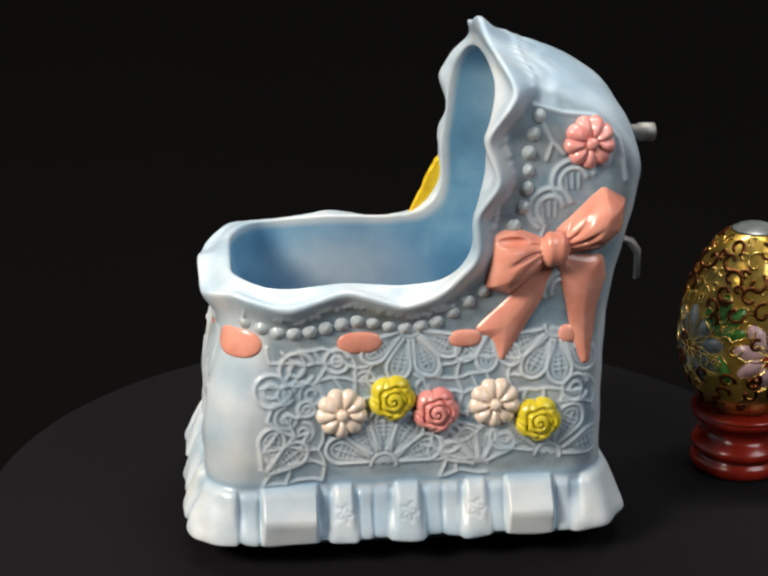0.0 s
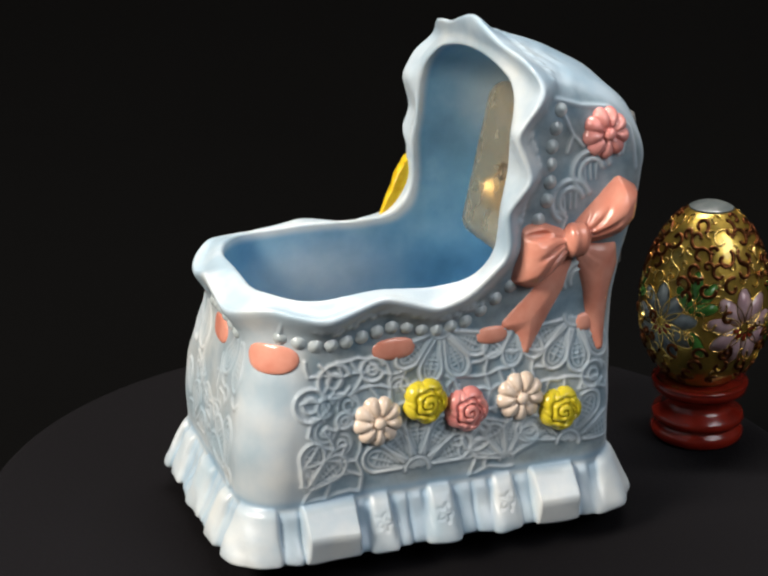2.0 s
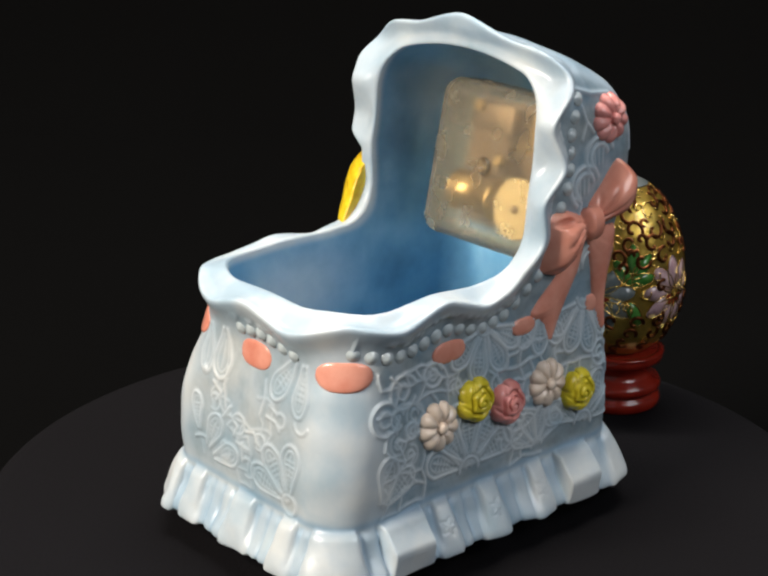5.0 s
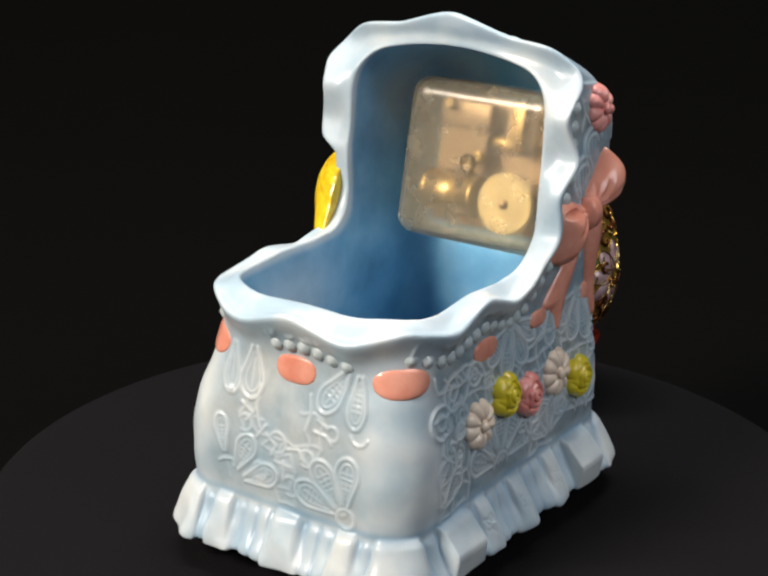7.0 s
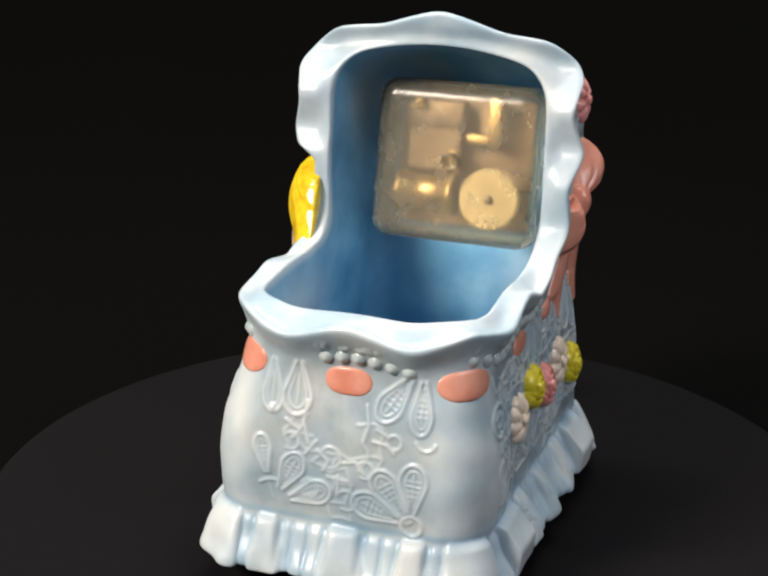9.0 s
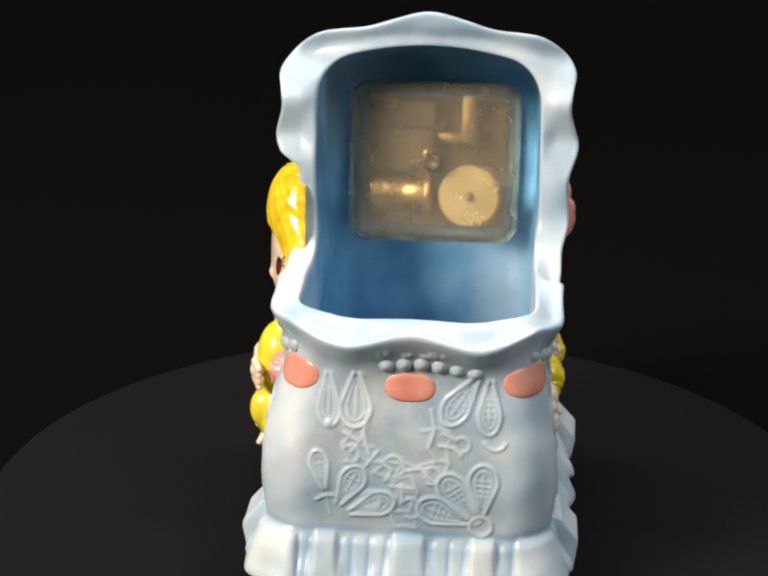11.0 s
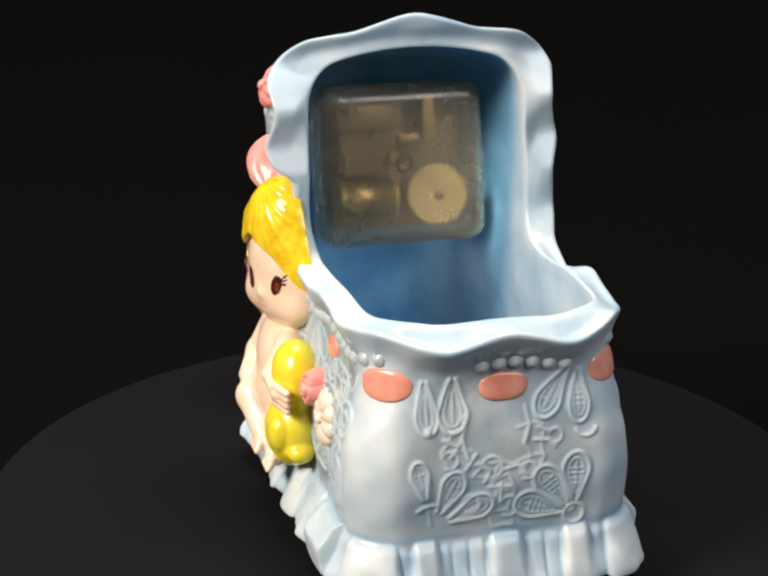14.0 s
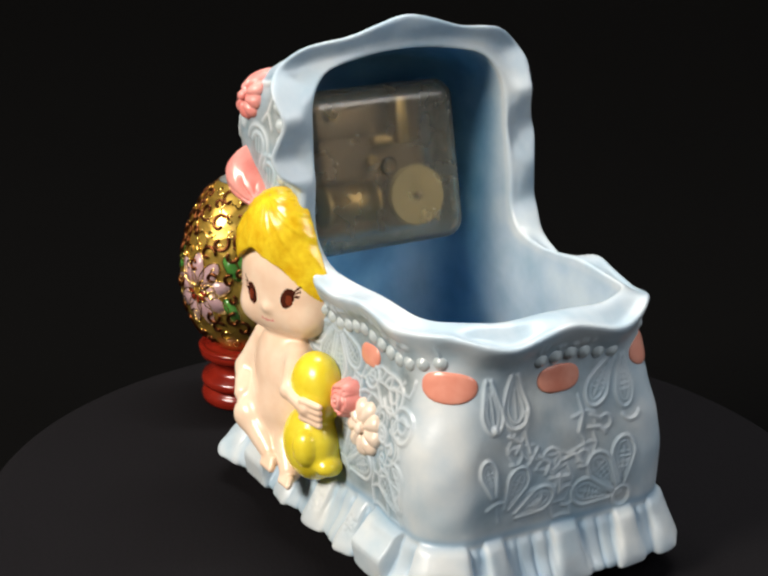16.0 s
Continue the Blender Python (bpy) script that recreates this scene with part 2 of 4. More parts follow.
# ---- the planter's shape ----
BACK = curve([0, 4, 7, 9, 10, 11, 12.5, 15], [4.7, 4.7, 4.88, 5.34, 5.58, 5.68, 5.5, 5.1], 0.5)
FRONT = curve([0, 1.5, 3.2, 5.0, 6.0, 7.0, 16], [-7.05, -7.15, -7.18, -6.92, -6.6, -6.95, -7.0], 0.35)
WIDE = curve([0, 1.5, 3.2, 5.0, 6.0, 7.2, 9, 12, 16], [3.95, 3.95, 3.95, 3.82, 3.68, 3.76, 3.84, 3.8, 3.7], 0.35)
ROOF = curve([-8, 0.9, 2, 3.2, 4.2, 5, 5.6, 6.2, 8], [14.0, 14.0, 13.95, 13.65, 13.2, 12.65, 12.0, 10.9, 7.0], 0.3)
RIM_SIDE = curve([-8, -6.3, -4.7, -3.03, -1.38, -0.3, 0.6, 3], [7.6, 7.6, 7.25, 7.8, 7.2, 7.6, 8.1, 8.4], 0.22)
RIM_FRONT = curve([-5, -3.3, -1.8, 0, 1.8, 3.3, 5], [7.6, 7.6, 7.15, 7.7, 7.15, 7.6, 7.6], 0.3)
HOOD_EDGE = curve([6, 7.6, 8.46, 9.7, 10.75, 11.9, 13.2, 14.2, 16], [0.0, 0.3, 0.62, 0.5, 1.15, 0.72, 1.6, 1.1, 1.2], 0.18)
HOOD_MEAN = curve([6, 8, 10, 12, 13.5, 16], [0.3, 0.5, 0.75, 1.0, 1.25, 1.25], 0.4)
ROOF_EDGE = curve([-5, -3.3, -1.9, 0, 1.9, 3.3, 5], [0.05, 0.05, -0.2, 0.16, -0.2, 0.05, 0.05], 0.3)
FLARE_HOOD = curve([6, 7.5, 8.45, 9.6, 10.6, 11.7, 12.8, 13.6, 16], [0.36, 0.38, 0.56, 0.42, 0.80, 0.46, 0.68, 0.40, 0.40], 0.18)


def bent(x, y, z):
    """The foot of the bed leans to one side above the skirt."""
    return y + np.clip(1 - x, 0, 8.5) * (0.019 + 0.017 * step(z, 4.0, 6.2))


def shell(x, y, z):
    """Distance from the planter's plain outer form, without rim, skirt or lace."""
    y = bent(x, y, z)
    xf, xb, w = FRONT(z), BACK(z), WIDE(z) + 0.19 * step(-x, 3.6, 5.4) * step(z, 0.6, 2.6) * step(5.6 - z, 0.0, 2.2)
    w = w + step(x, 1.8, 4.4) * step(z, 3.6, 6.0) * np.where(y < 0, -0.16, 0.10 * step(z, 9.0, 11.0))
    r = 1.6 - 0.25 * np.maximum(step(x, -2, 2), step(5.4 - z, 0, 1.5)) + 0.9 * step(z, 5.2, 7.4) * step(-x, 2.0, 4.5)
    cx, hx = (xf + xb) / 2, (xb - xf) / 2
    qx, qy = np.abs(x - cx) - hx + r, np.abs(y) - w + r
    d = np.sqrt(np.maximum(qx, 0) ** 2 + np.maximum(qy, 0) ** 2) + np.minimum(np.maximum(qx, qy), 0) - r
    roof = (z - ROOF(x) + 0.055 * y * y) * 0.88
    return smax(d, roof, 1.0)


def rim_cut(x, y, z, d):
    """Below zero where clay is kept: under the bed's rim or behind the hood's edge."""
    out = step(d, -0.55, 0.1)
    y = bent(x, y, z)
    front = step(x, -5.9, -6.5)
    zr = RIM_SIDE(x) * (1 - front) + RIM_FRONT(y) * front
    zr = 7.62 + (zr - 7.62) * (0.2 + 0.8 * out) * (1 - 0.5 * step(y, 2.0, 3.0) * (1 - front) * step(0.0 - x, 0, 1.0)) - 0.10 * out
    xr = HOOD_MEAN(z) - 0.2 * step(y, 1.0, 3.4) * step(z, 8.6, 10.2) * step(13.6 - z, 0, 1.2) + (HOOD_EDGE(z) - HOOD_MEAN(z)) * out * (1 - 0.85 * (y > 0) * step(10.3 - z, 0, 0.6))
    return smin(z - zr, xr - x, 1.1)


# the skirt's pleats: where each one begins along a side, and how far it stands out
SIDE_EDGES = [-7.9, -6.22, -5.6, -3.85, -3.58, -2.72, -2.27, -1.8, -0.72, -0.24, 0.3, 1.22, 1.6, 3.1, 3.62, 5.8]
SIDE_LIFT = [1.2, 0.62, 1.0, 0.5, 1.05, 0.6, 0.56, 1.1, 0.56, 0.6, 1.05, 0.5, 1.0, 0.6, 1.05]
FRONT_EDGES = [-5.0, -3.2, -2.85, -1.85, -1.42, -0.95, 0.35, 0.8, 1.28, 1.55, 2.5, 2.8, 5.0]
FRONT_LIFT = [1.2, 0.56, 1.1, 0.54, 0.6, 1.15, 0.6, 0.54, 0.5, 1.08, 0.5, 1.2]
BLOCKS = ((-5.6, -3.85), (1.6, 3.1))
GRID = np.arange(-9, 9, 0.02)


def pleat_table(edges, lifts, seed, narrow):
    """How far each pleat stands out; the proud tongues are narrower by that factor."""
    rnd = random.Random(seed)
    v = np.full_like(GRID, 0.3)
    for lo, hi, a in zip(edges, edges[1:], lifts):
        q = (GRID - (lo + hi) / 2) / ((hi - lo) / 2)
        if 1.0 < a < 1.19:
            q = q / narrow
        lobe = a * (0.38 + 0.62 * np.clip(1 - np.abs(q) ** 4.5, 0, 1) ** 0.6) * (1 + rnd.uniform(-0.12, 0.12) * q)
        v = np.where(np.abs(q) < 1, lobe, v)
    k = np.exp(-0.5 * (np.arange(-8, 9) * 0.02 / 0.035) ** 2)
    return np.convolve(np.pad(v, 8, mode="edge"), k / k.sum(), "valid")


PLEAT_S, PLEAT_F = pleat_table(SIDE_EDGES, SIDE_LIFT, 2, 1.12), pleat_table(FRONT_EDGES, FRONT_LIFT, 5, 1.12)
HEAD_S, HEAD_F = pleat_table(SIDE_EDGES, SIDE_LIFT, 2, 0.74), pleat_table(FRONT_EDGES, FRONT_LIFT, 5, 0.74)
SKIRT = curve([-2, 0, 0.25, 0.7, 1.15, 1.42, 1.6, 3], [0.80, 0.82, 0.78, 0.58, 0.36, 0.22, 0, 0], 0.06)
BLOCK = curve([-2, 0, 0.7, 0.86, 1.3, 1.5, 1.62, 3], [0.72, 0.76, 0.88, 0.86, 0.46, 0.32, 0, 0], 0.05)


def skirt(x, y, z):
    side = (np.abs(y) - 4.0) > (-7.0 - x)
    up = step(z, 0.2, 1.1)
    k = np.clip((z - 0.1) / 1.3, 0, 1)
    m = np.where(side, np.interp(x, GRID, PLEAT_S) * (1 - k) + np.interp(x, GRID, HEAD_S) * k, np.interp(y, GRID, PLEAT_F) * (1 - k) + np.interp(y, GRID, HEAD_F) * k)
    drop = 0.26 * np.clip(1 - m, 0, 1) * up
    out = SKIRT(z + drop) * (0.70 - 0.42 * up + (0.30 + 0.42 * up) * m) * (1 + 0.07 * np.sin(x * 4.1 + y * 2.7) + 0.02 * np.sin(x * 5.3 - y * 4.1 + z * 4))
    for lo, hi in BLOCKS:
        inside = step(x, lo, lo + 0.14) * step(hi - x, 0, 0.14) * side
        out = out * (1 - inside) + BLOCK(z) * inside
    return out * (1 + 0.6 * step(x, 3.2, 4.8) * step(y, 1.5, 4.0)), m


def planter(x, y, z):
    d = shell(x, y, z)
    keep = rim_cut(x, y, z, d)
    near = np.exp(-(np.minimum(keep, 0) / 0.55) ** 2)
    bed = 0.36 - 0.06 * step(-x, 5.0, 6.2)
    hood = step(z, 7.3, 8.3) * step(x, -0.8, 0.2)
    flare = FLARE_HOOD(z) * hood + bed * (1 - hood) + ROOF_EDGE(y) * step(z, 12.8, 13.4)
    flare = flare * (1 - 0.85 * (y > 0) * step(z, 6.4, 7.2) * step(10.3 - z, 0, 0.6) * step(x, -0.6, 0.2))
    flare = flare + 0.16 * hood * step(y, 2.0, 3.4) * step(z, 10.0, 11.0) * step(13.4 - z, 0, 1.0)
    flare = flare * near * (0.25 + 0.75 * step(z, 5.5, 7.0))
    sk, m = skirt(x, y, z)
    o = d - flare - sk
    o = smax(o, 0.14 * (1 - np.minimum(m, 1)) - z, 0.12)
    o = smin(o, np.maximum(d + 0.9, -0.8 - z), 0.1)
    s = smax(o, keep, 0.18)
    cav = smax(d + 0.43 + step(8.6 - z, 0, 1.0) * (0.05 + 0.24 * step(-x, 5.2, 6.4)), 1.0 - z, 0.6)
    return smax(s, -cav, 0.12)


# ---- raised lace: strokes drawn on flat patterns, then lifted off the clay ----
class Pattern:
    def __init__(self, lo, hi, res=0.02):
        self.lo, self.res = lo, res
        self.n = (int((hi[0] - lo[0]) / res), int((hi[1] - lo[1]) / res))
        self.h = np.zeros(self.n)

    def stroke(self, pts, w=0.055, a=1.0):
        for p, q in zip(pts, pts[1:]):
            lo = [int((min(p[i], q[i]) - 3 * w - self.lo[i]) / self.res) for i in (0, 1)]
            hi = [int((max(p[i], q[i]) + 3 * w - self.lo[i]) / self.res) + 1 for i in (0, 1)]
            lo = [max(0, v) for v in lo]
            hi = [min(self.n[i], hi[i]) for i in (0, 1)]
            if lo[0] >= hi[0] or lo[1] >= hi[1]:
                continue
            gx = self.lo[0] + np.arange(lo[0], hi[0])[:, None] * self.res
            gz = self.lo[1] + np.arange(lo[1], hi[1])[None] * self.res
            ex, ez = q[0] - p[0], q[1] - p[1]
            t = np.clip(((gx - p[0]) * ex + (gz - p[1]) * ez) / max(ex * ex + ez * ez, 1e-9), 0, 1)
            d = np.sqrt((gx - p[0] - t * ex) ** 2 + (gz - p[1] - t * ez) ** 2)
            v = a * np.exp(-(d / w) ** 2)
            blk = self.h[lo[0]:hi[0], lo[1]:hi[1]]
            np.maximum(blk, v, out=blk)

    def arc(self, c, r, a0, a1, w=0.055, a=1.0, rz=None):
        k = np.radians(np.linspace(a0, a1, 18))
        self.stroke([(c[0] + r * math.cos(q), c[1] + (rz or r) * math.sin(q)) for q in k], w, a)

    def petal(self, base, angle, start, length, width, rungs=4):
        ca, sa = math.cos(radians(angle)), math.sin(radians(angle))

        def at(u, v):
            return (base[0] + ca * u - sa * v, base[1] + sa * u + ca * v)
        def half(s):
            return 0.5 * width * (0.22 + 0.78 * s / 0.62 if s < 0.62 else math.sqrt(max(0.0, 1 - ((s - 0.62) / 0.38) ** 2)))
        ss = [0.5 - 0.5 * math.cos(math.pi * i / 20) for i in range(21)]
        for k, w, h in ((1.0, 0.055, 1.0), (0.6, 0.032, 0.65)):
            for sign in (1, -1):
                self.stroke([at(start + length * (0.5 + (s - 0.5) * (0.4 + 0.6 * k)), sign * k * half(s)) for s in ss], w, h)
        self.stroke([at(start + 0.25 * length, 0), at(start + 0.8 * length, 0)], 0.028, 0.65)
        for i in range(rungs):
            s = 0.35 + 0.42 * i / rungs
            self.stroke([at(start + length * s, -0.55 * half(s)), at(start + length * s, 0.55 * half(s))], 0.026, 0.65)

    def fan(self, base, angles, start, length, width):
        for a in angles:
            self.petal(base, a, start, length, width)
        self.arc(base, start * 0.75, min(angles) - 25, max(angles) + 25, 0.05, 0.9)
        for a in np.linspace(min(angles), max(angles), 2 * len(angles)):
            r = radians(a)
            self.stroke([(base[0] + 0.1 * math.cos(r), base[1] + 0.1 * math.sin(r)), (base[0] + start * 0.7 * math.cos(r), base[1] + start * 0.7 * math.sin(r))], 0.03, 0.6)

    def net(self, x0, x1, z0, z1, cell, rnd, free, high=0.9):
        """Irregular brides between the motifs: short bars along a jittered honeycomb."""
        nx, nz = int((x1 - x0) / cell), int((z1 - z0) / cell)
        p = {(i, j): (x0 + (i + 0.5 * (j % 2) + rnd.uniform(-0.28, 0.28)) * cell, z0 + (j + rnd.uniform(-0.28, 0.28)) * cell) for i in range(nx + 1) for j in range(nz + 1)}
        for (i, j), a in p.items():
            for di, dj in ((1, 0), (0, 1)):
                b = p.get((i + di, j + dj))
                if b and rnd.random() < 0.74 and free(a) and free(b):
                    mid = ((a[0] + b[0]) / 2 + rnd.uniform(-0.06, 0.06), (a[1] + b[1]) / 2 + rnd.uniform(-0.06, 0.06))
                    self.stroke([a, mid, b], 0.042, high)

    def sample(self, u, v):
        i = np.clip((u - self.lo[0]) / self.res, 0, self.n[0] - 1.01)
        j = np.clip((v - self.lo[1]) / self.res, 0, self.n[1] - 1.01)
        a, b = i.astype(int), j.astype(int)
        fi, fj = i - a, j - b
        h = self.h
        return h[a, b] * (1 - fi) * (1 - fj) + h[a + 1, b] * fi * (1 - fj) + h[a, b + 1] * (1 - fi) * fj + h[a + 1, b + 1] * fi * fj


def scrolls(p, rnd, x0, x1, z0, z1, count, avoid=()):
    """Small curling cords that fill the ground between the larger motifs."""
    kept = []
    for _ in range(count * 12):
        c = (rnd.uniform(x0, x1), rnd.uniform(z0, z1))
        if len(kept) < count and all(math.dist(c, k) > 0.5 for k in kept) and all(math.dist(c, k) > s for k, s in avoid):
            kept.append(c)
            a0, span, rr = rnd.uniform(0, 360), rnd.uniform(170, 300), rnd.uniform(0.24, 0.34)
            p.arc(c, rr, a0, a0 + span, 0.052, rnd.uniform(0.5, 0.95))
            p.arc(c, rr * 0.45, a0 + 90, a0 + 90 + span, 0.042, 0.75)
            k = radians(a0)
            p.stroke([(c[0] + rr * math.cos(k), c[1] + rr * math.sin(k)), (c[0] + (rr + 0.25) * math.cos(k + 0.3), c[1] + (rr + 0.25) * math.sin(k + 0.3))], 0.042, 0.8)


def side_lace():
    p = Pattern((-7.2, 1.2), (5.4, 14.6))
    rnd = random.Random(4)
    fans = [((-1.95, 2.15), (158, 124, 90, 56, 22), 0.5, 1.3, 0.85), ((2.9, 2.25), (150, 105, 60, 15), 0.5, 1.25, 0.8),
            ((-1.2, 6.35), (215, 255, 295, 330), 0.4, 1.25, 0.7), ((3.1, 6.2), (205, 240, 275, 310), 0.45, 1.3, 0.75),
            ((-5.5, 2.0), (35, 75), 0.3, 1.25, 0.75), ((0.9, 2.0), (150, 115, 80, 45), 0.3, 1.0, 0.6), ((1.2, 6.3), (225, 262, 300), 0.3, 1.1, 0.62)]
    for f in fans:
        p.fan(*f)
    for c, r in (((-4.45, 5.2), 0.5), ((-3.3, 5.4), 0.35), ((-5.2, 4.6), 0.48), ((-4.2, 4.0), 0.24), ((1.6, 2.9), 0.42), ((3.7, 4.3), 0.4), ((-0.1, 2.9), 0.45)):
        p.arc(c, r, 20, 330, 0.06)
        p.arc(c, r * 0.45, 0, 360, 0.05, 0.8)

    def free(q):
        return all((q[0] - b[0]) ** 2 + (q[1] - b[1]) ** 2 > (s + l * 0.85) ** 2 or s == 0.3 for b, _, s, l, _ in fans) and q[0] > -5.6 + 0.25 * math.sin(q[1] * 4)
    p.net(-5.4, 4.3, 1.8, 5.9, 0.5, rnd, free)
    scrolls(p, rnd, -5.1, 4.2, 1.8, 5.8, 9, [(b, s + 0.8 * l) for b, _, s, l, _ in fans])
    # hood side: shell scallops and stems
    for c, r in (((2.75, 9.75), 0.62), ((3.4, 10.55), 0.62)):
        for k in (1.0, 0.62):
            p.arc(c, r * k, 20, 235, 0.075)
        for k in range(3):
            p.stroke([(c[0] - 0.2 + 0.18 * k, c[1] - 0.2), (c[0] - 0.25 + 0.2 * k, c[1] + 0.25)], 0.035, 0.7)
    p.petal((4.35, 10.9), 100, 0.1, 0.9, 0.5)
    p.stroke([(2.45, 12.3), (2.75, 11.7), (2.6, 11.2)], 0.05, 0.9)
    p.stroke([(2.75, 11.7), (3.1, 11.35)], 0.05, 0.9)
    p.stroke([(2.5, 8.95), (2.6, 9.3), (2.3, 9.5)], 0.05, 0.9)
    p.arc((3.2, 7.3), 0.55, 20, 200, 0.06)
    p.arc((3.2, 7.3), 0.34, 20, 200, 0.055)
    p.stroke([(2.2, 12.75), (3.0, 12.5), (4.0, 12.35), (4.7, 11.7), (4.95, 10.5)], 0.07, 0.9)
    # knobbly ground under the rim
    for i in range(60):
        x = rnd.uniform(-5.4, 0.4)
        z = 6.95 + 0.22 * math.cos(2 * math.pi * (x + 2.8) / 3.4) + rnd.uniform(-0.12, 0.12)
        p.stroke([(x, z), (x + 0.04, z + 0.03)], 0.07, 0.75)
    for i in range(46):
        z = rnd.uniform(8.8, 12.9)
        x = float(HOOD_EDGE(z)) + rnd.uniform(0.3, 0.62)
        p.stroke([(x, z), (x + 0.03, z + 0.05)], 0.08, 0.8)
    p.stroke([(-5.92, 6.55), (-5.92, 7.6)], 0.045, 1.0)
    return p


def front_lace():
    """Sparse motifs on the foot end: a fan low at each side, hanging loops above, faint bars between."""
    p = Pattern((-4.4, 1.2), (4.4, 8.0))
    rnd = random.Random(9)
    p.fan((-2.26, 1.95), (92, 54, 18), 0.42, 1.4, 0.8)
    p.arc((-2.26, 1.95), 0.3, 0, 360, 0.06, 0.9)
    p.petal((-2.42, 6.15), 270, 0.1, 1.45, 0.6)
    p.petal((-2.1, 6.2), 303, 0.1, 1.5, 0.72)
    p.arc((-2.6, 4.5), 0.3, 200, 340, 0.05, 0.8)
    p.petal((1.86, 2.05), 118, 0.45, 1.25, 0.68)
    p.petal((1.8, 2.0), 158, 0.5, 1.3, 0.7)
    p.fan((1.86, 2.0), (78,), 0.9, 1.1, 0.5)
    # hanging loops under the rim
    p.petal((1.98, 6.15), 268, 0.05, 1.45, 0.62, 0)
    p.petal((1.2, 6.2), 271, 0.05, 1.5, 0.84, 0)
    p.stroke([(1.94, 4.78), (1.93, 4.72)], 0.10, 1.7)
    # broken bars round a plain middle field
    for pts in (((0.9, 5.1), (0.98, 4.5), (0.82, 3.9)), ((-0.85, 5.2), (-0.95, 4.7), (-0.8, 4.2)), ((0.55, 3.75), (0.2, 3.5), (0.35, 3.2)), ((-0.2, 3.5), (-0.6, 3.6), (-0.85, 3.3)),
                ((-0.1, 3.1), (-0.1, 2.6)), ((0.2, 3.05), (-0.4, 3.0)), ((1.5, 4.5), (1.1, 4.25), (1.3, 4.0)), ((-1.2, 4.6), (-1.5, 4.45)), ((-1.1, 4.25), (-1.5, 4.2), (-1.7, 4.0)),
                ((0.6, 4.0), (0.9, 3.6)), ((-1.3, 3.5), (-1.0, 3.2), (-1.15, 2.9))):
        p.stroke(pts, 0.055, 0.8)
    p.net(-1.4, 1.5, 1.9, 5.1, 0.46, rnd, lambda q: math.dist(q, (-2.26, 1.95)) > 1.7 and math.dist(q, (1.86, 2.05)) > 1.6 and math.dist(q, (0.0, 4.6)) > 0.6, 0.55)
    for c, r in (((-1.7, 4.3), 0.2), ((0.75, 2.6), 0.26), ((-0.35, 2.4), 0.3), ((1.35, 3.9), 0.24), ((0.15, 3.6), 0.3), ((-0.9, 3.4), 0.24)):
        p.arc(c, r, 30, 300, 0.05, 0.7)
    for i in range(16):
        y = rnd.uniform(-1.6, 0.6)
        p.stroke([(y, 6.8 + rnd.uniform(-0.12, 0.14)), (y + 0.04, 6.8)], 0.06, 0.7)
    for y in (3.0, -3.5):
        p.stroke([(y, 6.5), (y, 7.6)], 0.045, 1.0)
    return p


def roof_folds(x, y):
    """Pressed ripples across the hood's roof behind its edge."""
    return 0.5 * np.exp(-((x - 2.15 - 0.1 * np.cos(y * 2)) / 0.12) ** 2) * (0.6 + 0.4 * np.sin(y * 14)) + 0.28 * np.exp(-((x - 2.6) / 0.5) ** 2) * (0.5 + 0.5 * np.sin(x * 9 + 2 * np.sin(y * 3)))


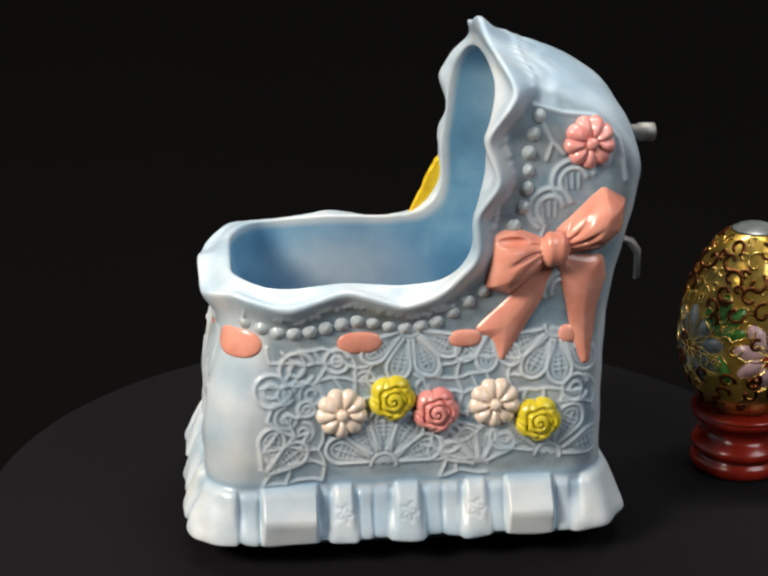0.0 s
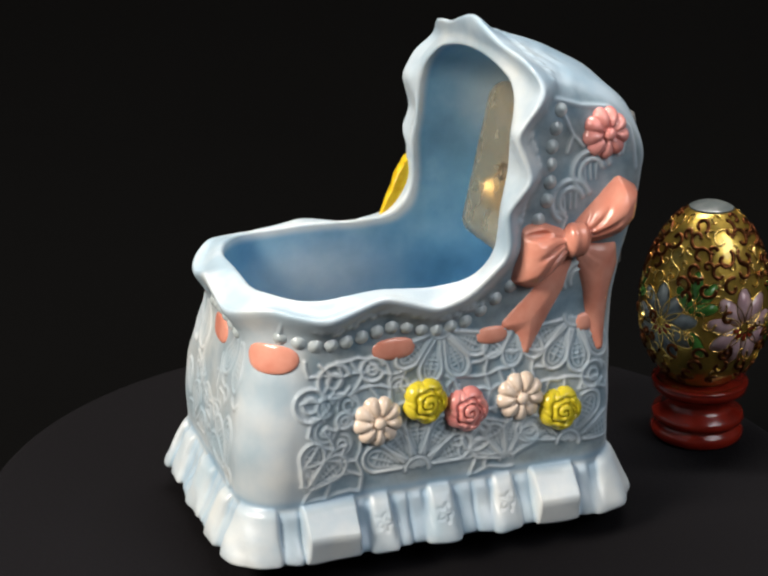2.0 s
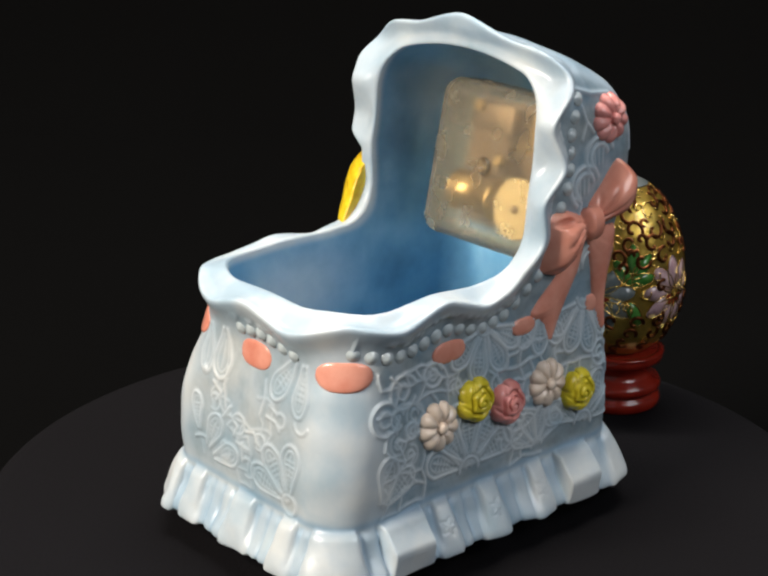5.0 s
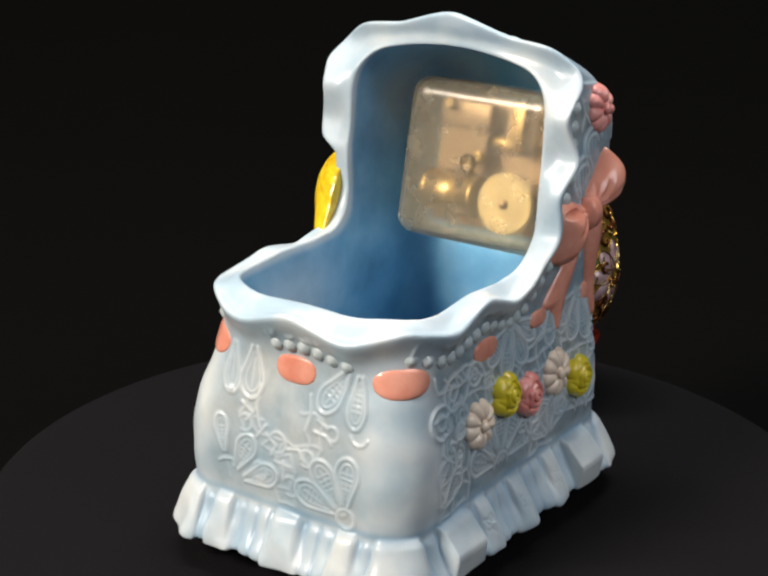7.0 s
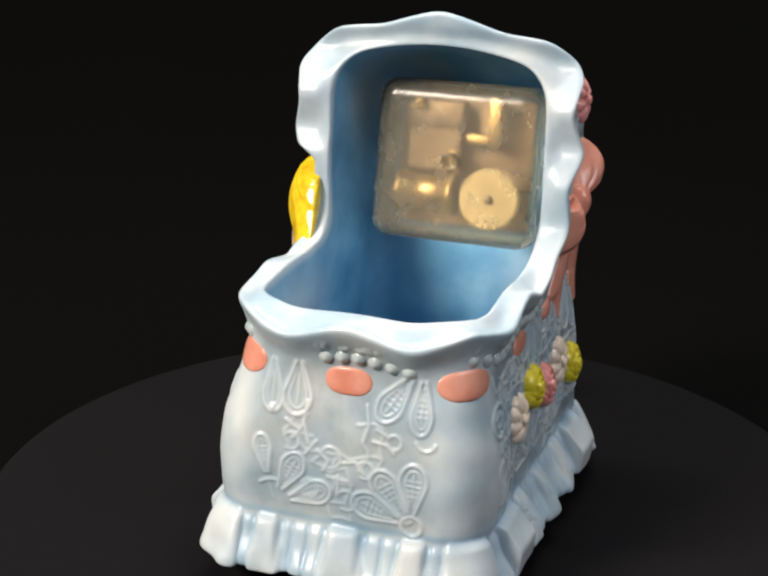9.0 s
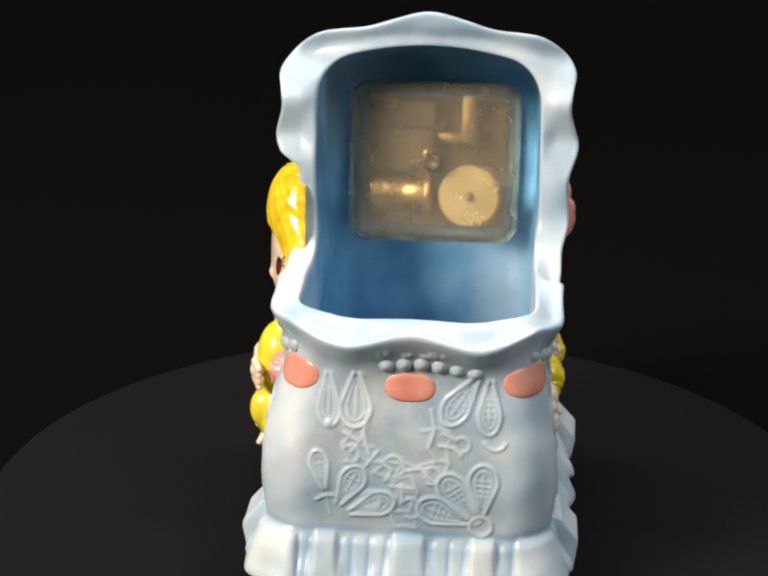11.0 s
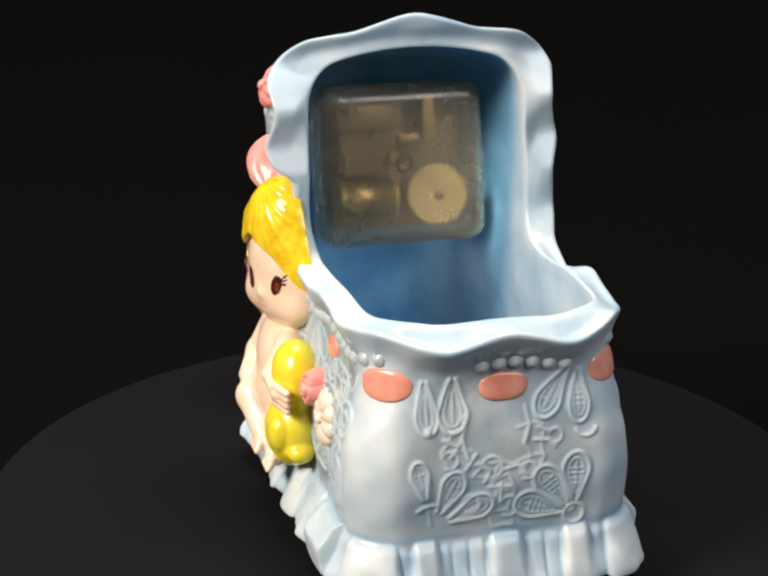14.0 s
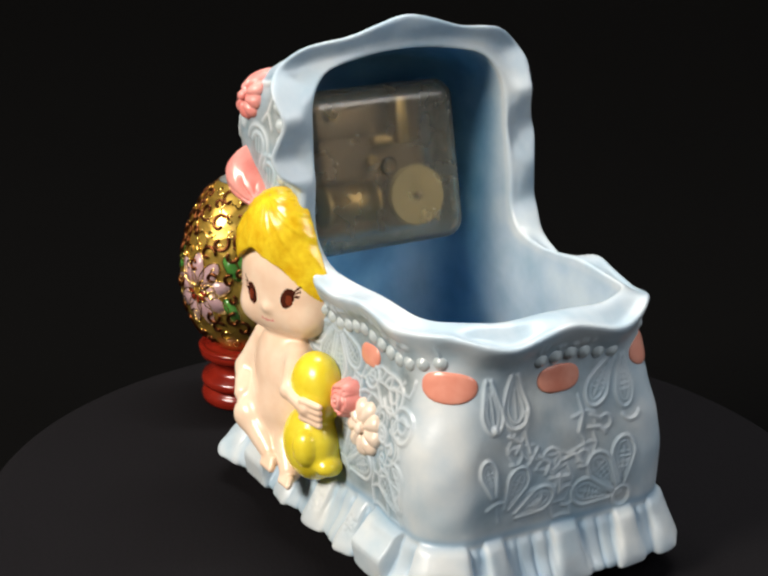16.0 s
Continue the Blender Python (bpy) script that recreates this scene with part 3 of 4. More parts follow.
def build_planter():
    top = thing("planter", "pale blue glazed ceramic cradle planter with raised lace and flowers", "planter")
    v, quads = skin(planter, (-8.7, -5.6, -0.95), (6.9, 5.6, 15.1), 0.044)
    g = slope(planter, v, 0.05)
    x, y, z = v.T
    d = shell(x, y, z)
    outside = step(d, -0.25, -0.05)
    keep = rim_cut(x, y, z, d)
    off_rim = step(-keep, 0.25, 0.6)
    side = step(np.abs(g[:, 1]), 0.55, 0.85) * outside * off_rim
    front = step(-g[:, 0], 0.6, 0.9) * outside * off_rim * (x < -5)
    sl, fl = side_lace(), front_lace()
    rs, rf = sl.sample(x, z) * side, fl.sample(y, z) * front
    roof = roof_folds(x, y) * step(g[:, 2], 0.25, 0.6) * outside * (z > 11) * off_rim
    lift = 0.066 * rs + 0.055 * rf + 0.018 * np.sin(3.1 * x + 1.7 * z) * np.sin(2.3 * y + 2.9 * z) * outside + 0.10 * roof
    # flowers pressed into the tongues of the skirt
    for c in (-3.15, -1.26, 0.76):
        r = np.sqrt((x - c) ** 2 + (z - 0.85) ** 2)
        ang = np.arctan2(z - 0.85, x - c)
        lift = lift - 0.03 * np.exp(-((r - 0.18 * (1 + 0.35 * np.cos(5 * ang))) / 0.06) ** 2) * (np.abs(y) > 3.9)
    v = v + g * lift[:, None]
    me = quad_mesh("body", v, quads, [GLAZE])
    inside = step(-d, 0.28, 0.42) * step(-keep, 0.1, 0.4)
    # paler patches on the inner walls, where the blue is held back
    pale_patch = np.exp(-((x + 2.6) / 1.9) ** 2 - ((z - 5.7) / 1.2) ** 2) * (y > 0) * 1.0 + step(-y, 1.6, 3.1) * step(2.6 - x, 0, 1.8) * 0.7 + 0.7 * np.exp(-((x - 3.6) / 1.5) ** 2 - ((y + 2.2) / 1.0) ** 2 - ((z - 4.6) / 1.9) ** 2)
    pale_patch = pale_patch + 0.6 * np.exp(-((x - 3.9) / 1.5) ** 2 - ((z - 11.2) / 1.6) ** 2) * step(y, 0.3, 1.8)
    inside = inside * (1 - np.minimum(pale_patch, 0.85))
    top_blue = step(z - 0.25 * (4 - x), 11.2, 13.6) * outside * 0.3
    rim = (1 - step(-keep, 0.1, 0.5)) * 0.10
    spray = np.clip(np.maximum(np.maximum(inside * 0.95, top_blue), rim), 0, 1)
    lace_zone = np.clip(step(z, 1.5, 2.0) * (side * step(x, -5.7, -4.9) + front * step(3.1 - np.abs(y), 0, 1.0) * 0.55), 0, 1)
    # bluer in the skirt's grooves and along the crease above it
    groove = step(0.82 - skirt(x, y, z)[1], 0, 0.45) * step(1.6 - z, 0, 0.2) * outside * 0.42
    lace_ground = np.clip(lace_zone * (0.78 - 1.05 * np.maximum(rs, rf)), 0, 1)
    spray = np.maximum(spray, np.maximum(groove, 0.45 * outside * np.exp(-((z - 1.66) / 0.13) ** 2)))
    for key, val in (("spray", spray), ("lace_ground", lace_ground)):
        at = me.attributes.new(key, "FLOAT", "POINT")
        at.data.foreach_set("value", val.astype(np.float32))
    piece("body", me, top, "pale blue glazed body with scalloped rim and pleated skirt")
    return top


PLANTER = build_planter()


# ---- decorations pressed onto the clay ----
def on_side(x, z, sign):
    """The place on the planter's side at (x, z), and the outward direction there."""
    lo, hi = 0.0, 6.0
    for _ in range(30):
        mid = (lo + hi) / 2
        if float(shell(np.array([x]), np.array([mid * sign]), np.array([z]))[0]) < 0:
            lo = mid
        else:
            hi = mid
    c = np.array([[x, lo * sign, z]])
    return c[0], slope(shell, c)[0]


def on_front(y, z):
    lo, hi = 0.0, 9.0
    for _ in range(30):
        mid = (lo + hi) / 2
        if float(shell(np.array([-mid]), np.array([y]), np.array([z]))[0]) < 0:
            lo = mid
        else:
            hi = mid
    c = np.array([[-lo, y, z]])
    return c[0], slope(shell, c)[0]


def decal(name, f, place, reach, depth, mat, label="", h=0.035):
    """A raised ornament: f(u, w, d) with u along the clay, w up and d off it."""
    c, n = place
    t = np.cross((0, 0, 1), n)
    t /= np.linalg.norm(t)

    def g(x, y, z):
        u = (x - c[0]) * t[0] + (y - c[1]) * t[1]
        return f(u, z - c[2], shell(x, y, z))
    r = reach + depth
    v, q = skin(g, c - r, c + r, h, 0.15)
    return piece(name, quad_mesh(name, v, q, [mat]), PLANTER, label)


def daisy(radius):
    def f(u, w, d):
        r, a = np.hypot(u, w), np.arctan2(w, u)
        k = np.cos(4.5 * (a + 0.2))
        edge = radius * (0.86 + 0.14 * np.abs(k) ** 0.6)
        hgt = 0.30 * np.sqrt(np.clip(1 - (r / edge) ** 4, 0, 1)) * (0.62 + 0.38 * np.abs(k) ** 0.7 * step(r, 0.1, 0.3)) * (0.75 + 0.25 * step(r, 0, radius * 0.6))
        pet = np.maximum(d - hgt, r - edge) * 0.7
        pet = np.maximum(pet, -0.2 - d)
        return smin(pet, ball(u, d, w, (0, 0.26, 0), (0.17, 0.12, 0.17)), 0.05)
    return f


def rose(radius, proud=0.0):
    def f(u, w, d):
        r, a = np.hypot(u, w), np.arctan2(w, u)
        edge = radius * (0.86 + 0.17 * np.abs(np.cos(2.5 * a + 0.4)) ** 0.6)
        q = r / radius
        turn = q * 3.4 + a / (2 * math.pi)
        heart = (1 - step(np.abs((turn % 1.0) - 0.5) * 2, 0, 0.5)) * (1 - step(q, 0.45, 0.6))
        ringed = np.exp(-((q - 0.56 - 0.05 * np.cos(5 * a)) / 0.07) ** 2)
        leafed = np.exp(-((((a + 1.4 * q) / (2 * math.pi) * 5) % 1.0 - 0.5) / 0.09) ** 2) * step(q, 0.55, 0.7) * 0.45
        hgt = 0.36 * np.clip(1 - (r / edge) ** 5, 0, 1) ** 0.5 - 0.12 * np.maximum(np.maximum(heart, ringed), leafed) * step(edge - r, 0, 0.1)
        hgt = hgt + 0.12 * np.exp(-(r / 0.32) ** 2) + proud * step(edge - r, 0, 0.15)
        return np.maximum(np.maximum(d - hgt, r - edge) * 0.6, -0.2 - d)
    return f


def patch(a, b, h=0.11):
    return lambda u, w, d: np.maximum((np.sqrt((np.abs(u) / a) ** 2.7 + (np.abs(w) / b) ** 2.2 + (np.abs(d) / h) ** 2) - 1) * min(a, b, h), -0.15 - d)


for x, z, kind, mat, label in ((-3.18, 3.84, "daisy", CREAM, "cream glazed daisy"), (-1.72, 4.25, "rose", YELLOW, "yellow glazed rose"), (-0.44, 3.82, "rose", PINK, "pink glazed rose"),
                               (1.29, 3.97, "daisy", CREAM, "cream glazed daisy"), (2.58, 3.42, "rose", YELLOW, "yellow glazed rose"), (3.82, 11.66, "daisy", PINK, "pink glazed daisy")):
    decal(kind, daisy(0.76) if kind == "daisy" else rose(0.68), on_side(x, z, -1), 0.9, 0.5, mat, label)
decal("daisy", daisy(0.76), on_side(4.0, 12.0, 1), 0.9, 0.5, PINK, "pink glazed daisy")
decal("daisy", daisy(0.86), on_side(-3.22, 3.84, 1), 1.0, 0.5, CREAM, "cream glazed daisy")
decal("rose", rose(0.58, 0.14), on_side(-2.3, 4.42, 1), 0.8, 0.8, PINK, "pink glazed rose")

for x, sgn, a, b in ((-2.65, -1, 0.66, 0.33), (0.42, -1, 0.5, 0.27), (3.42, -1, 0.3, 0.28), (-6.15, -1, 0.8, 0.42), (-6.15, 1, 0.78, 0.42), (-3.05, 1, 0.5, 0.33)):
    decal("ribbon_patch", patch(a, b), on_side(x, 5.93, sgn), 0.85, 0.3, CORAL, "coral glazed ribbon showing through the lace")
decal("ribbon_patch", patch(0.70, 0.40), on_front(-0.25, 5.8), 0.95, 0.3, CORAL, "coral glazed ribbon showing through the lace")


def outline(u, w, pts, soft=0.19):
    """Distance from a rounded polygon."""
    best, inside = np.full(u.shape, 1e9), np.zeros(u.shape, bool)
    for (ax, az), (bx, bz) in zip(pts, pts[1:] + pts[:1]):
        ex, ez = bx - ax, bz - az
        t = np.clip(((u - ax) * ex + (w - az) * ez) / (ex * ex + ez * ez), 0, 1)
        best = np.minimum(best, np.hypot(u - ax - t * ex, w - az - t * ez))
        inside ^= ((az > w) != (bz > w)) & (u < ex * (w - az) / (ez if ez else 1e-9) + ax)
    return np.where(inside, -best, best) - soft


LOOP_NEAR = [(-1.68, 0.38), (-1.1, 0.42), (-0.3, 0.12), (-0.25, -0.4), (-1.3, -1.22), (-1.8, -1.05)]
LOOP_FAR = [(0.2, 0.42), (1.40, 1.52), (1.92, 1.2), (1.88, 0.45), (1.4, 0.08), (0.3, -0.1)]
TAIL_NEAR = [(-0.1, -0.4), (-0.38, -1.4), (-1.42, -3.25), (-1.62, -2.62), (-2.0, -2.45), (-1.06, -1.5)]
TAIL_FAR = [(0.25, -0.4), (1.35, -0.5), (1.5, -1.06), (1.28, -1.83), (1.2, -2.68), (1.08, -3.5), (0.85, -2.9), (0.58, -1.6)]


def bow(u, w, d, tails=True):
    """A tied bow; u runs towards the planter's hood, from the knot."""
    a, r = np.arctan2(w, u), np.hypot(u, w)
    s = None
    for pts, high, fold, dome in ((LOOP_FAR, 0.72, 1.0, (1.12, 0.66, 0.64, 1.25, 0.82)), (LOOP_NEAR, 0.70, 1.0, (-1.08, -0.36, 0.35, 1.1, 0.95))) + (((TAIL_NEAR, 0.22, 0.25, None), (TAIL_FAR, 0.26, 0.4, None)) if tails else ()):
        e = outline(u, w, pts)
        crease = 0.5 + 0.5 * np.cos(a * 17 + 1.5 * np.sin(r * 3))
        round_off = 1 - np.exp(np.minimum(e, 0) / 0.22)
        if dome:
            cu, cw, tilt, ru, rw = dome
            du, dw = (u - cu) * math.cos(tilt) + (w - cw) * math.sin(tilt), (w - cw) * math.cos(tilt) - (u - cu) * math.sin(tilt)
            round_off = round_off * (0.3 + 0.72 * np.sqrt(np.clip(1.25 - (du / ru) ** 2 - (dw / rw) ** 2, 0, 2)))
        top = high * round_off * (1 - 0.22 * fold * crease ** 3 * step(1.7 - r, 0, 1.1)) * (0.7 + 0.3 * step(r, 0.3, 1.4))
        q = smax(e, d - top, 0.06) * 0.75
        s = q if s is None else smin(s, q, 0.03)
    mouth = ball(u, w, d, (-1.25, 0.32, 0.42), (0.55, 0.14, 0.22))
    s = smax(s, -mouth, 0.06)
    knot = ball(u, w, d, (0, 0, 0.2), (0.46, 0.54, 0.42)) + 0.02 * np.cos(u * 15)
    return np.maximum(smin(s, knot, 0.05), -0.2 - d)


def build_bow(sign):
    c, n = on_side(2.9, 8.64, sign)

    def g(x, y, z):
        d = shell(x, y, z) + 10 * (y * sign < 0)
        return bow(x - c[0], z - c[2], d, sign < 0)
    lo = (0.6, 1.2, 4.2) if sign > 0 else (0.6, -5.2, 4.2)
    hi = (5.9, 5.2, 10.9) if sign > 0 else (5.9, -1.2, 10.9)
    v, q = skin(g, lo, hi, 0.04, 0.2)
    piece("bow", quad_mesh("bow", v, q, [CORAL if sign < 0 else PINK]), PLANTER, "coral glazed tied ribbon bow")


build_bow(-1)
build_bow(1)


def build_beads():
    v, q = skin(lambda x, y, z: smin(ball(x, y, z, (0, 0, 0), (0.22, 0.22, 0.12)), ball(x, y, z, (0, 0, 0.11), (0.09, 0.09, 0.04)), 0.03), (-0.3, -0.3, -0.3), (0.3, 0.3, 0.3), 0.035, 0.1)
    me = quad_mesh("bead", v, q, [BEADS])
    string = curve([-6.2, -4.9, -4.4, -3.3, -2.6, -1.4, -0.44, 0.45, 1.2], [6.65, 6.3, 6.28, 6.48, 6.64, 6.3, 6.45, 7.05, 7.6], 0.15)
    hood = [(1.72, 9.3), (1.98, 9.85), (2.05, 10.4), (2.05, 10.9), (2.08, 11.42), (2.2, 11.95), (2.35, 12.45)]
    spots = [on_side(x, z, s) for s in (-1, 1) for x, z in [(x, float(string(x))) for x in np.arange(-5.9, 0.95, 0.455)] + hood]
    front = curve([-3, -2.0, -1.5, -0.55, 0.4, 1.0], [6.2, 6.28, 6.36, 6.53, 6.44, 6.3], 0.2)
    spots += [on_front(y, float(front(y))) for y in np.arange(-2.0, 0.45, 0.48)]
    for c, n in spots:
        ob = piece("bead", me, PLANTER)
        ob.matrix_basis = Matrix.Translation(Vector(c - 0.015 * n) * 0.01) @ Vector(n).to_track_quat("Z", "Y").to_matrix().to_4x4()


build_beads()


# ---- seated figure and duck on the planter's far side ----
def across(x, y):
    """Along the doll's face, and out of it."""
    return (x - 1.5) * 0.95 + (y - 4.02) * 0.31, (y - 4.02) * 0.95 - (x - 1.5) * 0.31


def figure(x, y, z):
    u, v = across(x, y)
    head = ball(u, v, z, (-0.25, 0, 7.0), (1.86, 0.92, 1.6))
    head = smin(head, ball(u, v, z, (-0.25, 0.22, 6.1), (1.5, 0.66, 0.86)), 0.35)
    for c in (-1.15, 0.75):
        head = smin(head, ball(u, v, z, (c, 0.35, 5.98), (0.55, 0.42, 0.45)), 0.3)
    head = smin(head, ball(u, v, z, (-0.2, 0.84, 6.26), (0.16, 0.16, 0.12)), 0.2)
    combed = 0.010 * np.sin(21 * np.arctan2(u - 0.15, z - 9.6) + 1.2 * np.sin(z * 2.1)) + 0.006 * np.sin(47 * np.arctan2(u - 0.15, z - 9.6))
    hair = ball(u, v, z, (0.0, -0.02, 8.0), (1.5, 1.06, 1.72))
    hair = smin(hair, ball(u, v, z, (-1.15, 0.05, 7.3), (0.72, 0.68, 1.0)), 0.35)
    hair = smin(hair, ball(u, v, z, (1.05, -0.05, 7.8), (0.66, 0.8, 1.05)), 0.25) + combed
    cut = hairline(u) - z
    head = smin(head, np.maximum(hair, cut * 0.8), 0.05)
    body = ball(x, y, z, (1.35, 3.95, 3.8), (1.55, 1.0, 1.85))
    body = smin(body, ball(x, y, z, (1.3, 4.2, 2.9), (1.3, 0.85, 1.0)), 0.3)
    arm = limb(x, y, z, (2.5, 4.1, 4.8), (3.05, 4.5, 3.6), 0.46, 0.44)
    arm = smin(arm, limb(x, y, z, (3.05, 4.5, 3.6), (2.35, 5.0, 3.1), 0.44, 0.34), 0.15)
    arm2 = smin(limb(x, y, z, (0.2, 4.2, 4.8), (-0.5, 4.9, 4.2), 0.42, 0.28), limb(x, y, z, (-0.5, 4.9, 4.2), (-1.6, 4.9, 4.0), 0.26, 0.22), 0.1)
    leg = limb(x, y, z, (2.1, 4.25, 3.0), (1.95, 4.95, 2.55), 0.7, 0.56)
    leg = smin(leg, limb(x, y, z, (1.95, 4.95, 2.55), (0.75, 4.9, 1.72), 0.54, 0.35), 0.15)
    leg2 = limb(x, y, z, (0.9, 4.3, 2.5), (-0.15, 4.72, 1.4), 0.55, 0.34)
    s = smin(body, smin(arm, smin(arm2, smin(leg, leg2, 0.1), 0.1), 0.12), 0.2)
    for k in range(4):
        s = smin(s, limb(x, y, z, (-1.5, 4.98, 4.24 - 0.17 * k), (-2.1, 4.75, 4.2 - 0.19 * k), 0.12, 0.1), 0.05)
        s = smin(s, limb(x, y, z, (0.76 - 0.16 * k, 5.08, 1.66), (0.67 - 0.17 * k, 5.23, 1.44), 0.14, 0.11), 0.05)
        s = smin(s, limb(x, y, z, (-0.08 - 0.15 * k, 4.92, 1.32), (-0.16 - 0.16 * k, 5.06, 1.16), 0.13, 0.1), 0.05)
    s = smin(s, head, 0.1)
    return np.maximum(s, -(shell(x, y, z) + 0.15))


# the fringe parts high on the forehead and sweeps down to both temples
hairline = curve([-3, -1.9, -1.45, -0.8, -0.1, 0.35, 0.9, 1.4, 3], [6.4, 6.75, 7.1, 7.55, 7.85, 8.05, 7.75, 7.35, 6.8], 0.08)


def build_figure():
    v, q = skin(figure, (-2.4, 2.4, 0.2), (4.1, 6.2, 10.2), 0.042, 0.35)
    c = v[q].mean(1)
    x, y, z = c.T
    u, out = across(x, y)
    slots = np.where((z > hairline(u) - 0.02) & (z > 6.6), 1, 0)
    face = out > 0.2

    def ellipse(cu, cz, ru, rz, lean=0.0):
        du, dz = u - cu - lean * (z - cz), z - cz
        return ((du / ru) ** 2 + (dz / rz) ** 2 < 1) & face

    def line(a, b, w):
        ex, ez = b[0] - a[0], b[1] - a[1]
        t = np.clip(((u - a[0]) * ex + (z - a[1]) * ez) / (ex * ex + ez * ez), 0, 1)
        return (np.hypot(u - a[0] - t * ex, z - a[1] - t * ez) < w) & face
    for cu, cz, side in ((-0.98, 6.72, -1), (0.5, 6.56, 1)):
        slots = np.where(ellipse(cu, cz, 0.23, 0.32, 0.25 * side), 2, slots)
        for k in range(3):
            slots = np.where(line((cu + side * 0.16, cz + 0.2 - 0.06 * k), (cu + side * (0.44 - 0.03 * k), cz + 0.42 - 0.16 * k), 0.026), 2, slots)
        slots = np.where(ellipse(cu + side * 0.05, cz - 0.05, 0.11, 0.16), 4, slots)
    smile = np.abs(z - 5.86 - 0.5 * (u + 0.18) ** 2) < 0.035
    slots = np.where(smile & (np.abs(u + 0.18) < 0.26) & face, 3, slots)
    piece("figurine", quad_mesh("figurine", v, q, [SKIN, HAIR, EYES, PINK, IRIS], slots), PLANTER, "small seated doll with yellow hair moulded on the side")


def duck(x, y, z):
    s = ball(x, y, z, (-1.0, 4.22, 4.3), (0.96, 0.76, 1.12))
    body = ball(x, y, z, (-0.85, 4.32, 2.55), (1.1, 0.84, 1.15))
    s = smin(s, body, 0.1)
    s = smin(s, ball(x, y, z, (-1.35, 4.75, 2.65), (0.46, 0.44, 0.62)), 0.03)
    s = smin(s, ball(x, y, z, (-1.8, 4.3, 2.15), (0.42, 0.42, 0.32)), 0.1)
    return np.maximum(s, -(shell(x, y, z) + 0.15))


def build_duck():
    v, q = skin(duck, (-2.4, 3.2, 0.9), (0.6, 5.7, 5.7), 0.045, 0.3)
    c = v[q].mean(1)
    eye = ((c[:, 0] + 0.42) / 0.1) ** 2 + ((c[:, 2] - 4.28) / 0.1) ** 2 < 1
    piece("duckling", quad_mesh("duckling", v, q, [DUCK, EYES], np.where(eye & (c[:, 1] > 4.3), 1, 0)), PLANTER, "yellow glazed duckling hugged by the doll")
    v, q = skin(lambda x, y, z: smin(ball(x, y, z, (-0.22, 4.75, 4.0), (0.24, 0.2, 0.1)), ball(x, y, z, (-0.2, 4.72, 3.88), (0.18, 0.18, 0.08)), 0.03), (-0.6, 4.3, 3.6), (0.2, 5.2, 4.3), 0.03, 0.1)
    piece("duck_beak", quad_mesh("duck_beak", v, q, [CORAL]), PLANTER, "small orange beak")


build_figure()
build_duck()


# ---- musical movement inside the hood ----
def rounded_case(size, r, wall):
    hx, hy, hz = [s / 2 for s in size]

    def f(x, y, z):
        q = [np.abs(x) - hx + r, np.abs(y) - hy + r, np.abs(z) - hz + r]
        return np.sqrt(sum(np.maximum(k, 0) ** 2 for k in q)) + np.minimum(np.maximum(np.maximum(q[0], q[1]), q[2]), 0) - r
    return f


